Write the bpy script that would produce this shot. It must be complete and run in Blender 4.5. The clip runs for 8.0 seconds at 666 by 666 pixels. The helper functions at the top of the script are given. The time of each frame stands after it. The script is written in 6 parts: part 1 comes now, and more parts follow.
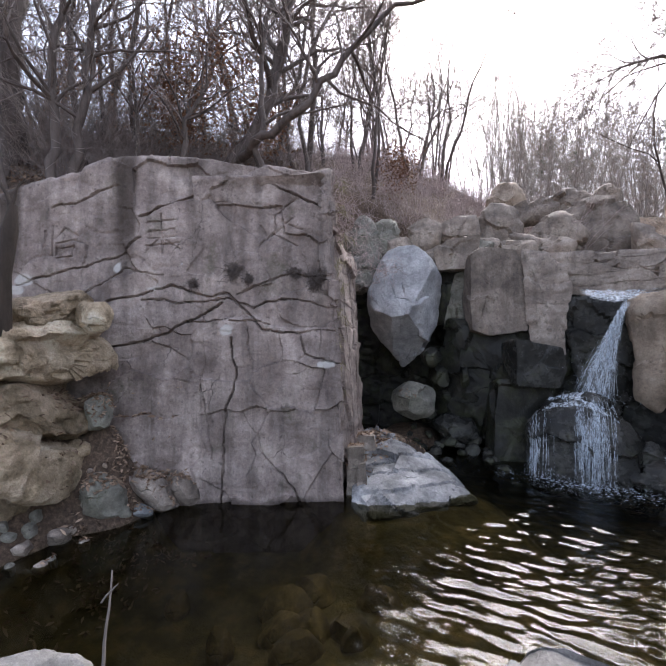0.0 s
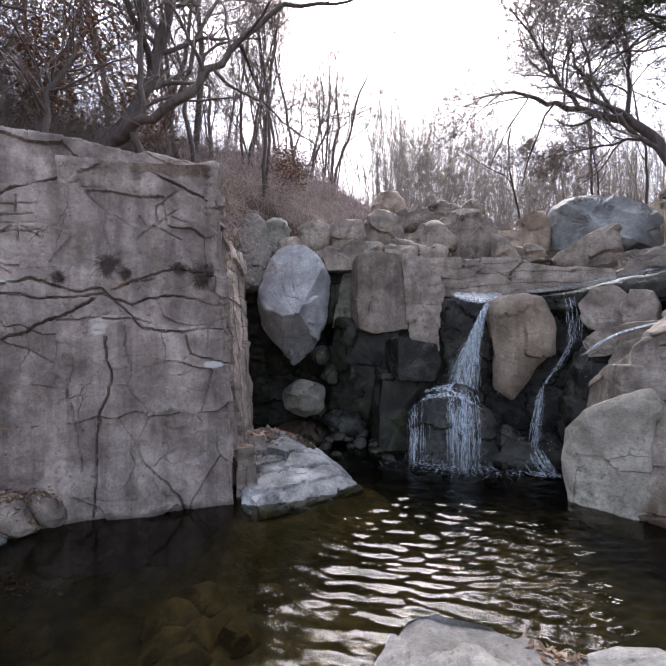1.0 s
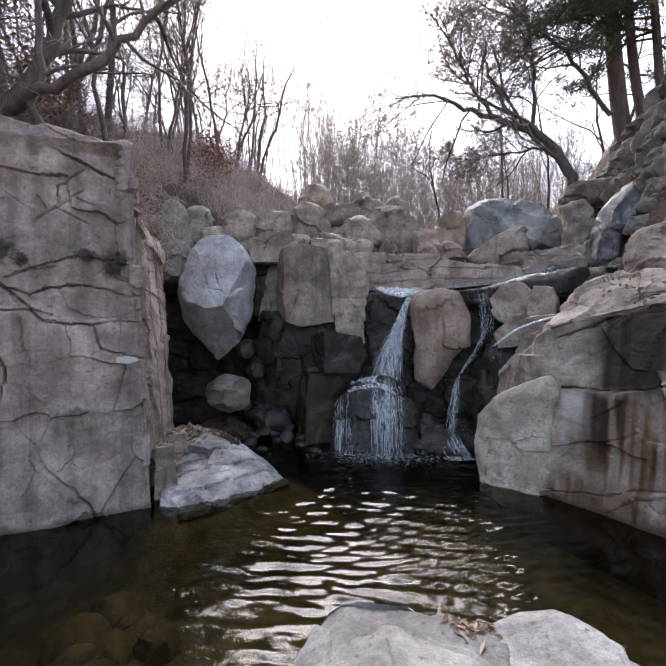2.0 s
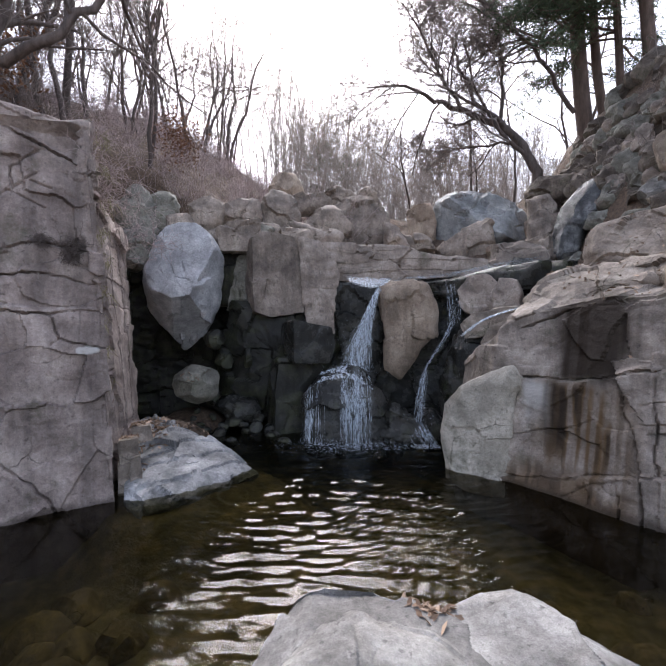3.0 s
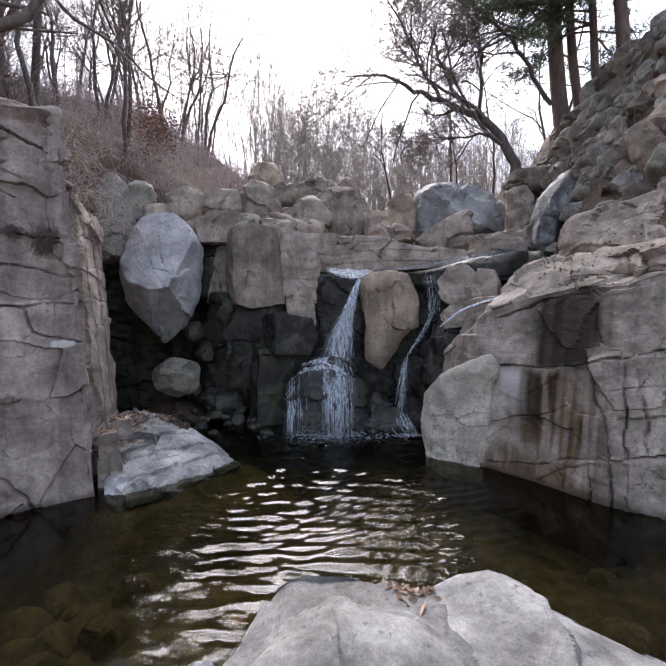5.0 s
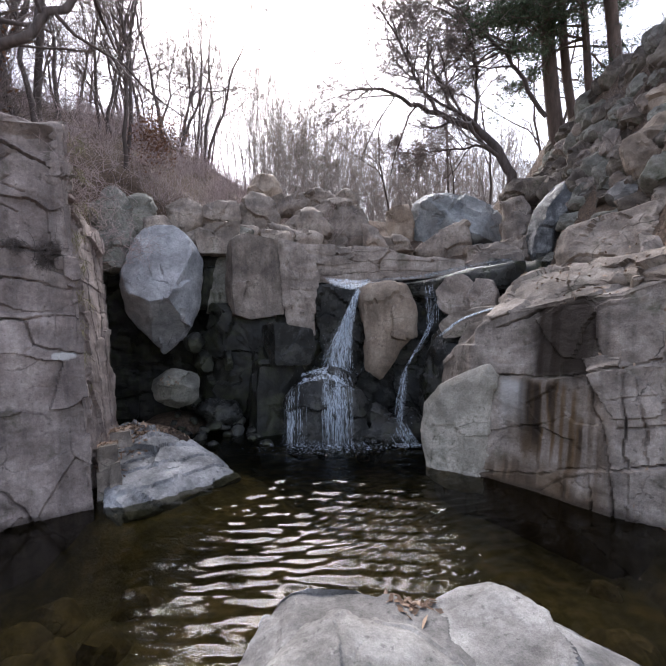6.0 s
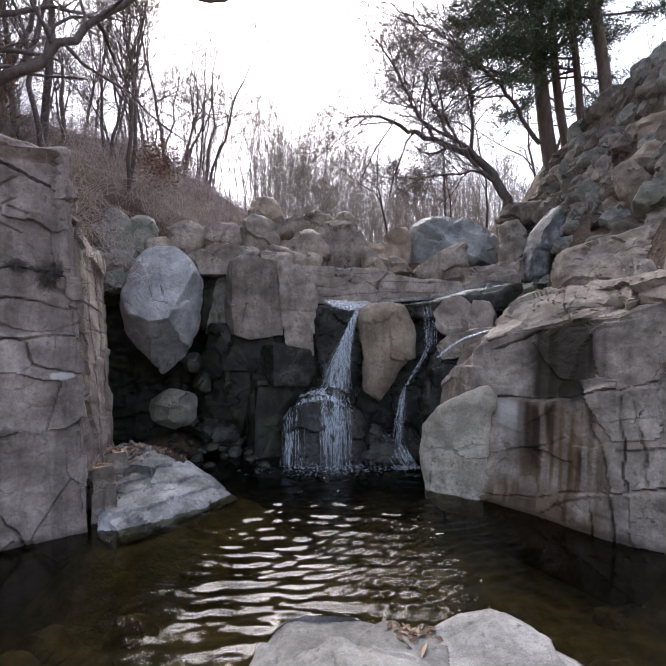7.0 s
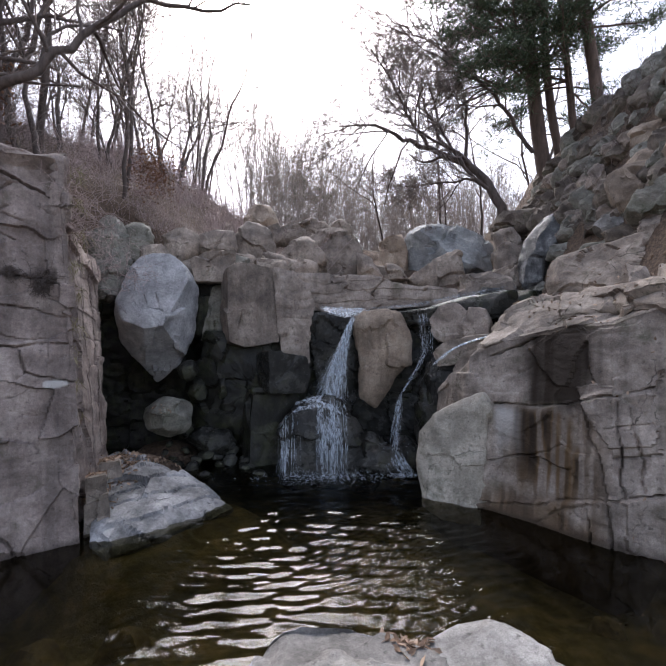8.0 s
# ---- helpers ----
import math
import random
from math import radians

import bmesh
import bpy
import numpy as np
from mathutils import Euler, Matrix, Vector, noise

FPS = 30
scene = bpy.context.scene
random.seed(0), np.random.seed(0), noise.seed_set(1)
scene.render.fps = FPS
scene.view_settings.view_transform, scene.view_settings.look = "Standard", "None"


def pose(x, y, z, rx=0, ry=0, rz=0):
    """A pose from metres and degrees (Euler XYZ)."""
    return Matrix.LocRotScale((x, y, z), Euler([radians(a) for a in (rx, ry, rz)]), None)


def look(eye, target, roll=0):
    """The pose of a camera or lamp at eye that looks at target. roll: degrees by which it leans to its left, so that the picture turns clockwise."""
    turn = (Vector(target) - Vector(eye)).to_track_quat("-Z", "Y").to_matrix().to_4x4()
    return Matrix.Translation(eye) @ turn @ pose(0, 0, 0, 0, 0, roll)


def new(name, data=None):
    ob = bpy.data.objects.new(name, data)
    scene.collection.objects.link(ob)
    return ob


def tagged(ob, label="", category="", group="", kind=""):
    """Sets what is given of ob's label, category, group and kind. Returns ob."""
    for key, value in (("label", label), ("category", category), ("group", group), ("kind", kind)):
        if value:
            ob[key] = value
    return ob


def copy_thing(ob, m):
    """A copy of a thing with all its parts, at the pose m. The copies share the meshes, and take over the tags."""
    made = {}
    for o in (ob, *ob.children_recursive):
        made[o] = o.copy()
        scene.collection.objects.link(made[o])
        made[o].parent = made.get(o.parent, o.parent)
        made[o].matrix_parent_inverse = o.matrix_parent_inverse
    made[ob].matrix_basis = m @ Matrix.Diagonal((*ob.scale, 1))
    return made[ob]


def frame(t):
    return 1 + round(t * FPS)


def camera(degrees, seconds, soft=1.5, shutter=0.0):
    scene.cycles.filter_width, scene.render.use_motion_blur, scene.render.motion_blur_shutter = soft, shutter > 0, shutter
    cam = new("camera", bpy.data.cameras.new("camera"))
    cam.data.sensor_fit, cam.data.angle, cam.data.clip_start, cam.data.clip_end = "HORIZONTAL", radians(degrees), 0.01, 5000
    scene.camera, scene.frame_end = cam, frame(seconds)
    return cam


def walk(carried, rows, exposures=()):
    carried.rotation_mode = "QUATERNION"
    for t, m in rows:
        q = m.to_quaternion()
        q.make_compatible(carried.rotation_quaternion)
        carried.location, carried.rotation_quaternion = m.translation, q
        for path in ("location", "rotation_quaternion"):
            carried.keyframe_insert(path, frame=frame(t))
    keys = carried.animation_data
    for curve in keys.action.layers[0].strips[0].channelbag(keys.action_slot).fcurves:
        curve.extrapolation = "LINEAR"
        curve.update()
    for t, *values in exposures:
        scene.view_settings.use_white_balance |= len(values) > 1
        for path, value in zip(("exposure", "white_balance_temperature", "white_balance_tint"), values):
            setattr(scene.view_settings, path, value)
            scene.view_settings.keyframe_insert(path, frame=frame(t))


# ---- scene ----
cam = camera(76.20, 8.0)
PATH = [
    (0.0, pose(0.000, 0.000, 1.700, 90.00, -0.00, 30.04)),
    (0.5, pose(0.003, 0.004, 1.699, 90.03, 0.19, 23.14)),
    (1.0, pose(0.029, 0.007, 1.689, 89.89, 0.29, 15.63)),
    (1.5, pose(0.046, 0.029, 1.680, 89.55, 0.36, 9.89)),
    (3.0, pose(0.078, 0.059, 1.676, 87.71, 0.09, 2.20)),
    (3.5, pose(0.092, 0.057, 1.676, 87.18, -0.16, 1.26)),
    (4.0, pose(0.096, 0.053, 1.669, 86.80, -0.24, 0.27)),
    (4.5, pose(0.098, 0.050, 1.669, 86.47, 0.17, -0.00)),
    (6.0, pose(0.089, 0.023, 1.690, 87.77, 0.77, -0.34)),
    (6.5, pose(0.090, 0.010, 1.694, 89.21, 0.62, -0.41)),
    (7.0, pose(0.089, 0.000, 1.695, 90.52, 0.52, -0.52)),
    (7.5, pose(0.089, 0.002, 1.695, 91.30, 0.53, -0.69)),
    (8.0, pose(0.088, 0.014, 1.692, 91.50, 0.65, -1.07)),
]
walk(cam, PATH, [(0.0, 2.21, 6450, 15), (1.5, 2.11, 6450, 15), (4.5, 2.14, 6450, 15), (8.0, 1.82, 6450, 15)])

# ---- light ----
SUN_ELEV, SUN_AZ = radians(44.0), radians(-8.0)
world = bpy.data.worlds.new("dusk_sky")
scene.world = world
world.use_nodes = True
wt = world.node_tree
sky = wt.nodes.new("ShaderNodeTexSky")
sky.sky_type = "NISHITA"
sky.sun_disc = False
sky.sun_elevation, sky.sun_rotation = SUN_ELEV, SUN_AZ
sky.air_density, sky.dust_density, sky.ozone_density = 1.0, 2.0, 1.5
veil = wt.nodes.new("ShaderNodeHueSaturation")  # thin cloud pales the sky
veil.inputs["Saturation"].default_value = 0.6
wt.links.new(sky.outputs["Color"], veil.inputs["Color"])
wt.links.new(veil.outputs["Color"], wt.nodes["Background"].inputs["Color"])
wt.nodes["Background"].inputs["Strength"].default_value = 0.12
sun_data = bpy.data.lights.new("sun", "SUN")
sun_data.energy, sun_data.angle, sun_data.color = 2.0, radians(50), (1.0, 0.99, 0.975)
sun = new("sun", sun_data)
sun.matrix_world = look((-4.2, 30, 32.2), (0, 0, 3))


# ---- materials ----
def mat_new(name):
    m = bpy.data.materials.new(name)
    m.use_nodes = True
    return m, m.node_tree, m.node_tree.nodes["Principled BSDF"]


def tex_noise(nt, scale, detail=6.0, rough=0.6, stretch=None):
    tc = nt.nodes.new("ShaderNodeTexCoord")
    n = nt.nodes.new("ShaderNodeTexNoise")
    n.inputs["Scale"].default_value, n.inputs["Detail"].default_value = scale, detail
    n.inputs["Roughness"].default_value = rough
    src = tc.outputs["Object"]
    if stretch:
        mp = nt.nodes.new("ShaderNodeMapping")
        mp.inputs["Scale"].default_value = stretch
        nt.links.new(src, mp.inputs["Vector"])
        src = mp.outputs["Vector"]
    nt.links.new(src, n.inputs["Vector"])
    return n.outputs["Fac"]


def ramp(nt, fac, stops):
    r = nt.nodes.new("ShaderNodeValToRGB")
    e = r.color_ramp.elements
    while len(e) < len(stops):
        e.new(0.5)
    for el, (p, c) in zip(e, stops):
        el.position = p
        el.color = (*c, 1) if len(c) == 3 else (c[0], c[0], c[0], 1)
    nt.links.new(fac, r.inputs["Fac"])
    return r.outputs["Color"]


def mix(nt, fac, a, b, how="MIX"):
    m = nt.nodes.new("ShaderNodeMix")
    m.data_type, m.blend_type = "RGBA", how
    for sock, v in ((m.inputs["Factor"], fac), (m.inputs["A"], a), (m.inputs["B"], b)):
        if isinstance(v, (int, float)):
            sock.default_value = v
        elif isinstance(v, tuple):
            sock.default_value = (*v, 1)
        else:
            nt.links.new(v, sock)
    return m.outputs["Result"]


def bump(nt, bsdf, parts):
    last = None
    for height, strength, dist in parts:
        b = nt.nodes.new("ShaderNodeBump")
        b.inputs["Strength"].default_value, b.inputs["Distance"].default_value = strength, dist
        nt.links.new(height, b.inputs["Height"])
        if last:
            nt.links.new(last, b.inputs["Normal"])
        last = b.outputs["Normal"]
    nt.links.new(last, bsdf.inputs["Normal"])


def hairlines(nt):
    """Fine joints: the wandering borders of stretched cells, broken off here and there."""
    tc = nt.nodes.new("ShaderNodeTexCoord")
    n = nt.nodes.new("ShaderNodeTexNoise")
    n.inputs["Scale"].default_value, n.inputs["Detail"].default_value = 2.6, 6
    nt.links.new(tc.outputs["Object"], n.inputs["Vector"])
    off = nt.nodes.new("ShaderNodeVectorMath")
    off.operation = "MULTIPLY_ADD"
    off.inputs[1].default_value = (0.45, 0.45, 0.45)
    nt.links.new(n.outputs["Color"], off.inputs[0])
    nt.links.new(tc.outputs["Object"], off.inputs[2])
    mp = nt.nodes.new("ShaderNodeMapping")
    mp.inputs["Scale"].default_value = (1.5, 1.5, 0.9)
    mp.inputs["Rotation"].default_value = (0.3, 0.2, 0.5)
    nt.links.new(off.outputs["Vector"], mp.inputs["Vector"])
    v = nt.nodes.new("ShaderNodeTexVoronoi")
    v.feature = "DISTANCE_TO_EDGE"
    v.inputs["Scale"].default_value = 1.1
    nt.links.new(mp.outputs["Vector"], v.inputs["Vector"])
    thin = ramp(nt, v.outputs["Distance"], [(0.002, (1,)), (0.008, (0,))])
    keep = ramp(nt, tex_noise(nt, 1.7, 3, 0.5), [(0.55, (0,)), (0.66, (0.7,))])
    return mix(nt, 1.0, thin, keep, "MULTIPLY")


def rock_material(name, dark, mid, light, rough=0.85, moss=0.0, lichen=0.0, speck=0.55, stains=False, streak=0.0, grain=1.0):
    """Weathered granite: broad tone, mottling, fine grain, and moss, lichen, run-off streaks or rust where asked."""
    m, nt, p = mat_new(name)
    big = tex_noise(nt, 1.1, 5, 0.6)
    med = tex_noise(nt, 3.4, 9, 0.68)
    fine = tex_noise(nt, 120.0, 5, 0.8)
    col = ramp(nt, med, [(0.36, dark), (0.5, mid), (0.64, light)])
    grit = tex_noise(nt, 34.0, 6, 0.75)
    col = mix(nt, 0.42, col, ramp(nt, grit, [(0.32, (0.26,)), (0.5, (0.5,)), (0.68, (0.72,))]), "OVERLAY")
    col = mix(nt, 0.6, col, ramp(nt, big, [(0.36, (0.30,)), (0.5, (0.5,)), (0.64, (0.66,))]), "OVERLAY")
    col = mix(nt, speck, col, ramp(nt, fine, [(0.3, (0.3,)), (0.5, (0.5,)), (0.72, (0.72,))]), "OVERLAY")
    own = nt.nodes.new("ShaderNodeObjectInfo")
    col = mix(nt, 0.75, col, ramp(nt, own.outputs["Random"], [(0.0, (0.36, 0.355, 0.35)), (0.5, (0.5, 0.495, 0.48)), (1.0, (0.61, 0.61, 0.62))]), "OVERLAY")
    # dark lichen freckles and hairline splits filled with soil
    freckle = ramp(nt, tex_noise(nt, 19.0, 4, 0.6), [(0.62, (0,)), (0.70, (0.6,))])
    col = mix(nt, freckle, col, tuple(0.45 * c for c in dark))
    splits = hairlines(nt)
    col = mix(nt, splits, col, tuple(0.25 * c for c in dark))
    if streak:
        st = tex_noise(nt, 3.0, 6, 0.6, (2.6, 2.6, 0.22))
        col = mix(nt, streak, col, ramp(nt, st, [(0.36, (0.22,)), (0.52, (0.5,)), (0.7, (0.64,))]), "OVERLAY")
    if lichen:
        lf = ramp(nt, tex_noise(nt, 9.0, 8, 0.75), [(0.72 - lichen * 0.08, (0,)), (0.77 - lichen * 0.08, (1,))])
        col = mix(nt, lf, col, (0.52, 0.52, 0.50))
    if moss:
        mf = ramp(nt, tex_noise(nt, 2.4, 7, 0.7), [(0.60 - moss * 0.2, (0,)), (0.76 - moss * 0.2, (0.75,))])
        col = mix(nt, mf, col, (0.06, 0.066, 0.03))
    if stains:
        at = nt.nodes.new("ShaderNodeAttribute")
        at.attribute_name = "stain"
        sep = nt.nodes.new("ShaderNodeSeparateColor")
        nt.links.new(at.outputs["Color"], sep.inputs["Color"])
        col = mix(nt, sep.outputs["Green"], col, (0.13, 0.076, 0.031))
        col = mix(nt, sep.outputs["Red"], col, (0.030, 0.020, 0.013))
        col = mix(nt, sep.outputs["Blue"], col, (0.60, 0.58, 0.55))
    nt.links.new(col, p.inputs["Base Color"])
    nt.links.new(ramp(nt, med, [(0.3, (max(0.05, rough - 0.12),)), (0.7, (min(1, rough + 0.1),))]), p.inputs["Roughness"])
    p.inputs["Specular IOR Level"].default_value = 0.35
    bump(nt, p, [(med, 0.6, 0.05 * grain), (grit, 0.8, 0.014 * grain), (fine, 0.5, 0.004 * grain), (ramp(nt, splits, [(0.0, (1,)), (1.0, (0,))]), 0.8, 0.02)])
    return m


M = {
    "rock": rock_material("grey_granite", (0.159, 0.130, 0.110), (0.276, 0.228, 0.191), (0.408, 0.345, 0.293), streak=0.3, moss=0.12),
    "cliff": rock_material("cliff_granite", (0.164, 0.128, 0.112), (0.265, 0.215, 0.191), (0.382, 0.318, 0.282), streak=0.55, lichen=0.55, moss=0.1, stains=True),
    "rust": rock_material("rust_stained_granite", (0.155, 0.128, 0.106), (0.265, 0.222, 0.186), (0.39, 0.335, 0.285), streak=0.5, moss=0.32, stains=True),
    "rust2": rock_material("bare_granite", (0.155, 0.128, 0.106), (0.265, 0.222, 0.186), (0.39, 0.335, 0.285), streak=0.3, moss=0.15),
    "smooth": rock_material("water_worn_granite", (0.254, 0.230, 0.186), (0.360, 0.325, 0.270), (0.477, 0.430, 0.363), rough=0.7, moss=0.12),
    "pale": rock_material("pale_granite", (0.27, 0.272, 0.28), (0.40, 0.402, 0.41), (0.55, 0.55, 0.56), rough=0.7, speck=0.35),
    "slab": rock_material("pool_slab_granite", (0.10, 0.10, 0.10), (0.21, 0.207, 0.205), (0.36, 0.352, 0.345), rough=0.6, speck=0.45),
    "tan": rock_material("tan_granite", (0.201, 0.155, 0.116), (0.307, 0.240, 0.186), (0.403, 0.330, 0.260), streak=0.3),
    "blue": rock_material("blue_grey_granite", (0.17, 0.18, 0.185), (0.26, 0.275, 0.28), (0.37, 0.385, 0.39), rough=0.7),
    "moss": rock_material("mossy_granite", (0.12, 0.115, 0.095), (0.21, 0.20, 0.17), (0.32, 0.305, 0.265), moss=0.45),
    "dark": rock_material("brown_rock", (0.07, 0.055, 0.045), (0.13, 0.105, 0.085), (0.22, 0.185, 0.15), moss=0.3),
    "lichen": rock_material("coarse_tan_granite", (0.25, 0.185, 0.11), (0.50, 0.39, 0.265), (0.68, 0.57, 0.43), speck=0.9, streak=0.3, grain=3.0),
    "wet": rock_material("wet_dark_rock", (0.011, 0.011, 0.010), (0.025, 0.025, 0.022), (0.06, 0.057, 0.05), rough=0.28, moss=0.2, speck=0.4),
    # wet and mossy, with the hollow's shade also put into the base colour
    "wetg_shade": rock_material("shaded_wet_mossy_rock", (0.010, 0.010, 0.008), (0.022, 0.022, 0.018), (0.065, 0.062, 0.05), rough=0.4, moss=0.55, streak=0.5),
    "wetb": rock_material("damp_grey_rock", (0.035, 0.036, 0.036), (0.085, 0.087, 0.087), (0.24, 0.24, 0.235), rough=0.45, streak=0.5),
    "silt": rock_material("silted_stone", (0.09, 0.07, 0.035), (0.19, 0.14, 0.07), (0.32, 0.24, 0.12), moss=0.2),
    "near": rock_material("dry_bank_granite", (0.135, 0.128, 0.12), (0.25, 0.24, 0.226), (0.37, 0.358, 0.34), speck=0.6, lichen=0.1),
}


# ---- mesh tools ----
def lattice(ix, iy, iz, seed):
    h = (ix * 374761393 + iy * 668265263 + iz * 2147483647 + seed * 144665) & 0xFFFFFFFF
    h = ((h ^ (h >> 13)) * 1274126177) & 0xFFFFFFFF
    return ((h ^ (h >> 16)) & 0xFFFF) / 32767.5 - 1.0


def noise3(p, seed=0):
    """Smooth value noise, -1 to 1, at the points p."""
    i = np.floor(p).astype(np.int64)
    f = p - i
    f = f * f * f * (f * (f * 6 - 15) + 10)
    out = 0
    for dx in (0, 1):
        for dy in (0, 1):
            for dz in (0, 1):
                w = (f[:, 0] if dx else 1 - f[:, 0]) * (f[:, 1] if dy else 1 - f[:, 1]) * (f[:, 2] if dz else 1 - f[:, 2])
                out = out + w * lattice(i[:, 0] + dx, i[:, 1] + dy, i[:, 2] + dz, seed)
    return out


def fbm(p, octaves=4, seed=0, gain=0.5):
    total, amp = 0, 1.0
    for k in range(octaves):
        total = total + amp * noise3(p * 2.03 ** k + 17.3 * k, seed + k)
        amp *= gain
    return total


def shards(p, size, seed):
    """Tilted flats with broken steps between them, as split stone has."""
    q = np.asarray(p) / size
    base = np.floor(q - 0.5).astype(np.int64)
    best, val = np.full(len(q), 99.0), np.zeros(len(q))
    for dx in (0, 1):
        for dy in (0, 1):
            for dz in (0, 1):
                c = base + np.array((dx, dy, dz))
                h = [lattice(c[:, 0], c[:, 1], c[:, 2], seed + 101 * k) for k in range(6)]
                away = q - c - 0.5 - 0.42 * np.stack(h[:3], 1)
                d = (away ** 2).sum(1)
                v = 0.55 * h[3] + 0.8 * h[4] * away[:, 2] + 0.6 * h[5] * away[:, 0] + 0.6 * h[3] * away[:, 1]
                near = d < best
                best, val = np.where(near, d, best), np.where(near, v, val)
    return val * size


def crags(p, seed, rough):
    """How far weathered rock stands out at the points p: broad swells, split flats, chips and pitting."""
    warp = p + 0.05 * np.stack([noise3(p * 4, seed + 70), noise3(p * 4 + 31, seed + 71), noise3(p * 4 + 57, seed + 72)], 1)
    swell = 0.045 * fbm(p * 1.7, 2, seed)
    flats = 0.26 * shards(warp * np.array((1, 1, 1.25)), 0.55, seed) + 0.12 * shards(warp * np.array((1, 1, 1.4)), 0.15, seed + 9)
    chips = 0.012 * fbm(p * 11, 3, seed + 21)
    creases = -0.025 * np.clip(1 - np.abs(noise3(p * 3.1 + 5, seed + 33)) * 9, 0, 1)
    return rough * (swell + flats + chips + creases)


def grid_faces(rows, cols, closed=False):
    """Quads of a grid of rows x cols vertices; closed: each row is a ring."""
    r, c = np.meshgrid(np.arange(rows - 1), np.arange(cols if closed else cols - 1), indexing="ij")
    a = (r * cols + c).ravel()
    b = (r * cols + (c + 1) % cols).ravel()
    return np.stack([a, b, b + cols, a + cols], 1)


def mesh_from(name, verts, quads, tris=(), smooth=True):
    me = bpy.data.meshes.new(name)
    faces = [tuple(q) for q in np.asarray(quads).tolist()] + [tuple(t) for t in tris]
    me.from_pydata(np.asarray(verts).tolist(), [], faces)
    me.polygons.foreach_set("use_smooth", [smooth] * len(me.polygons))
    me.update()
    return me


def normals_of(me):
    out = np.empty(len(me.vertices) * 3)
    me.vertex_normals.foreach_get("vector", out)
    return out.reshape(-1, 3)


def set_points(me, v):
    me.vertices.foreach_set("co", np.asarray(v).ravel())
    me.update()


def resample(points, step, closed=True):
    """Points at even steps along a polyline."""
    p = np.array(points, float)
    if closed:
        p = np.vstack([p, p[:1]])
    s = np.concatenate([[0], np.cumsum(np.linalg.norm(np.diff(p, axis=0), axis=1))])
    n = max(3, int(round(s[-1] / step)))
    at = np.linspace(0, s[-1], n + (0 if closed else 1), endpoint=not closed)
    return np.stack([np.interp(at, s, p[:, k]) for k in range(p.shape[1])], 1), at


def round_off(points, times=1, k=0.13):
    p = np.array(points, float)
    for _ in range(times):
        q = np.roll(p, -1, 0)
        p = np.stack([(1 - k) * p + k * q, k * p + (1 - k) * q], 1).reshape(-1, p.shape[1])
    return p


def smooth01(a, b, x):
    t = np.clip((x - a) / (b - a), 0, 1)
    return t * t * (3 - 2 * t)


def part(name, me, material, parent, label=""):
    ob = new(name, me)
    me.materials.append(material)
    ob.parent = parent
    if label:
        tagged(ob, label)
    return ob


LABELS = {
    "": "weathered grey granite block with rounded edges",
    "pale": "big pale blue-grey boulder wedged above a dark hollow",
    "wet": "dark wet rock with water running over it",
    "tan": "rough tan granite stone with rounded worn edges",
    "slab": "pale blue-grey granite slab sloping into the pool",
    "dark": "dark mossy block standing out beside the waterfall",
    "blue": "blue-grey granite boulder above the stream",
}
MAT_LABELS = {
    "moss": "mossy grey-green granite stone in the stream bank",
    "tan": "tan weathered granite stone with worn corners",
    "dark": "dark brown lichen-stained stone on the slope",
    "blue": "blue-grey granite boulder above the stream",
    "wetg_shade": "damp stone beside the waterfall, darkened for shade",
    "wet": "dark wet rock with water running over it",
    "smooth": "smooth water-worn granite boulder standing in the pool",
}
seed_count = [0]


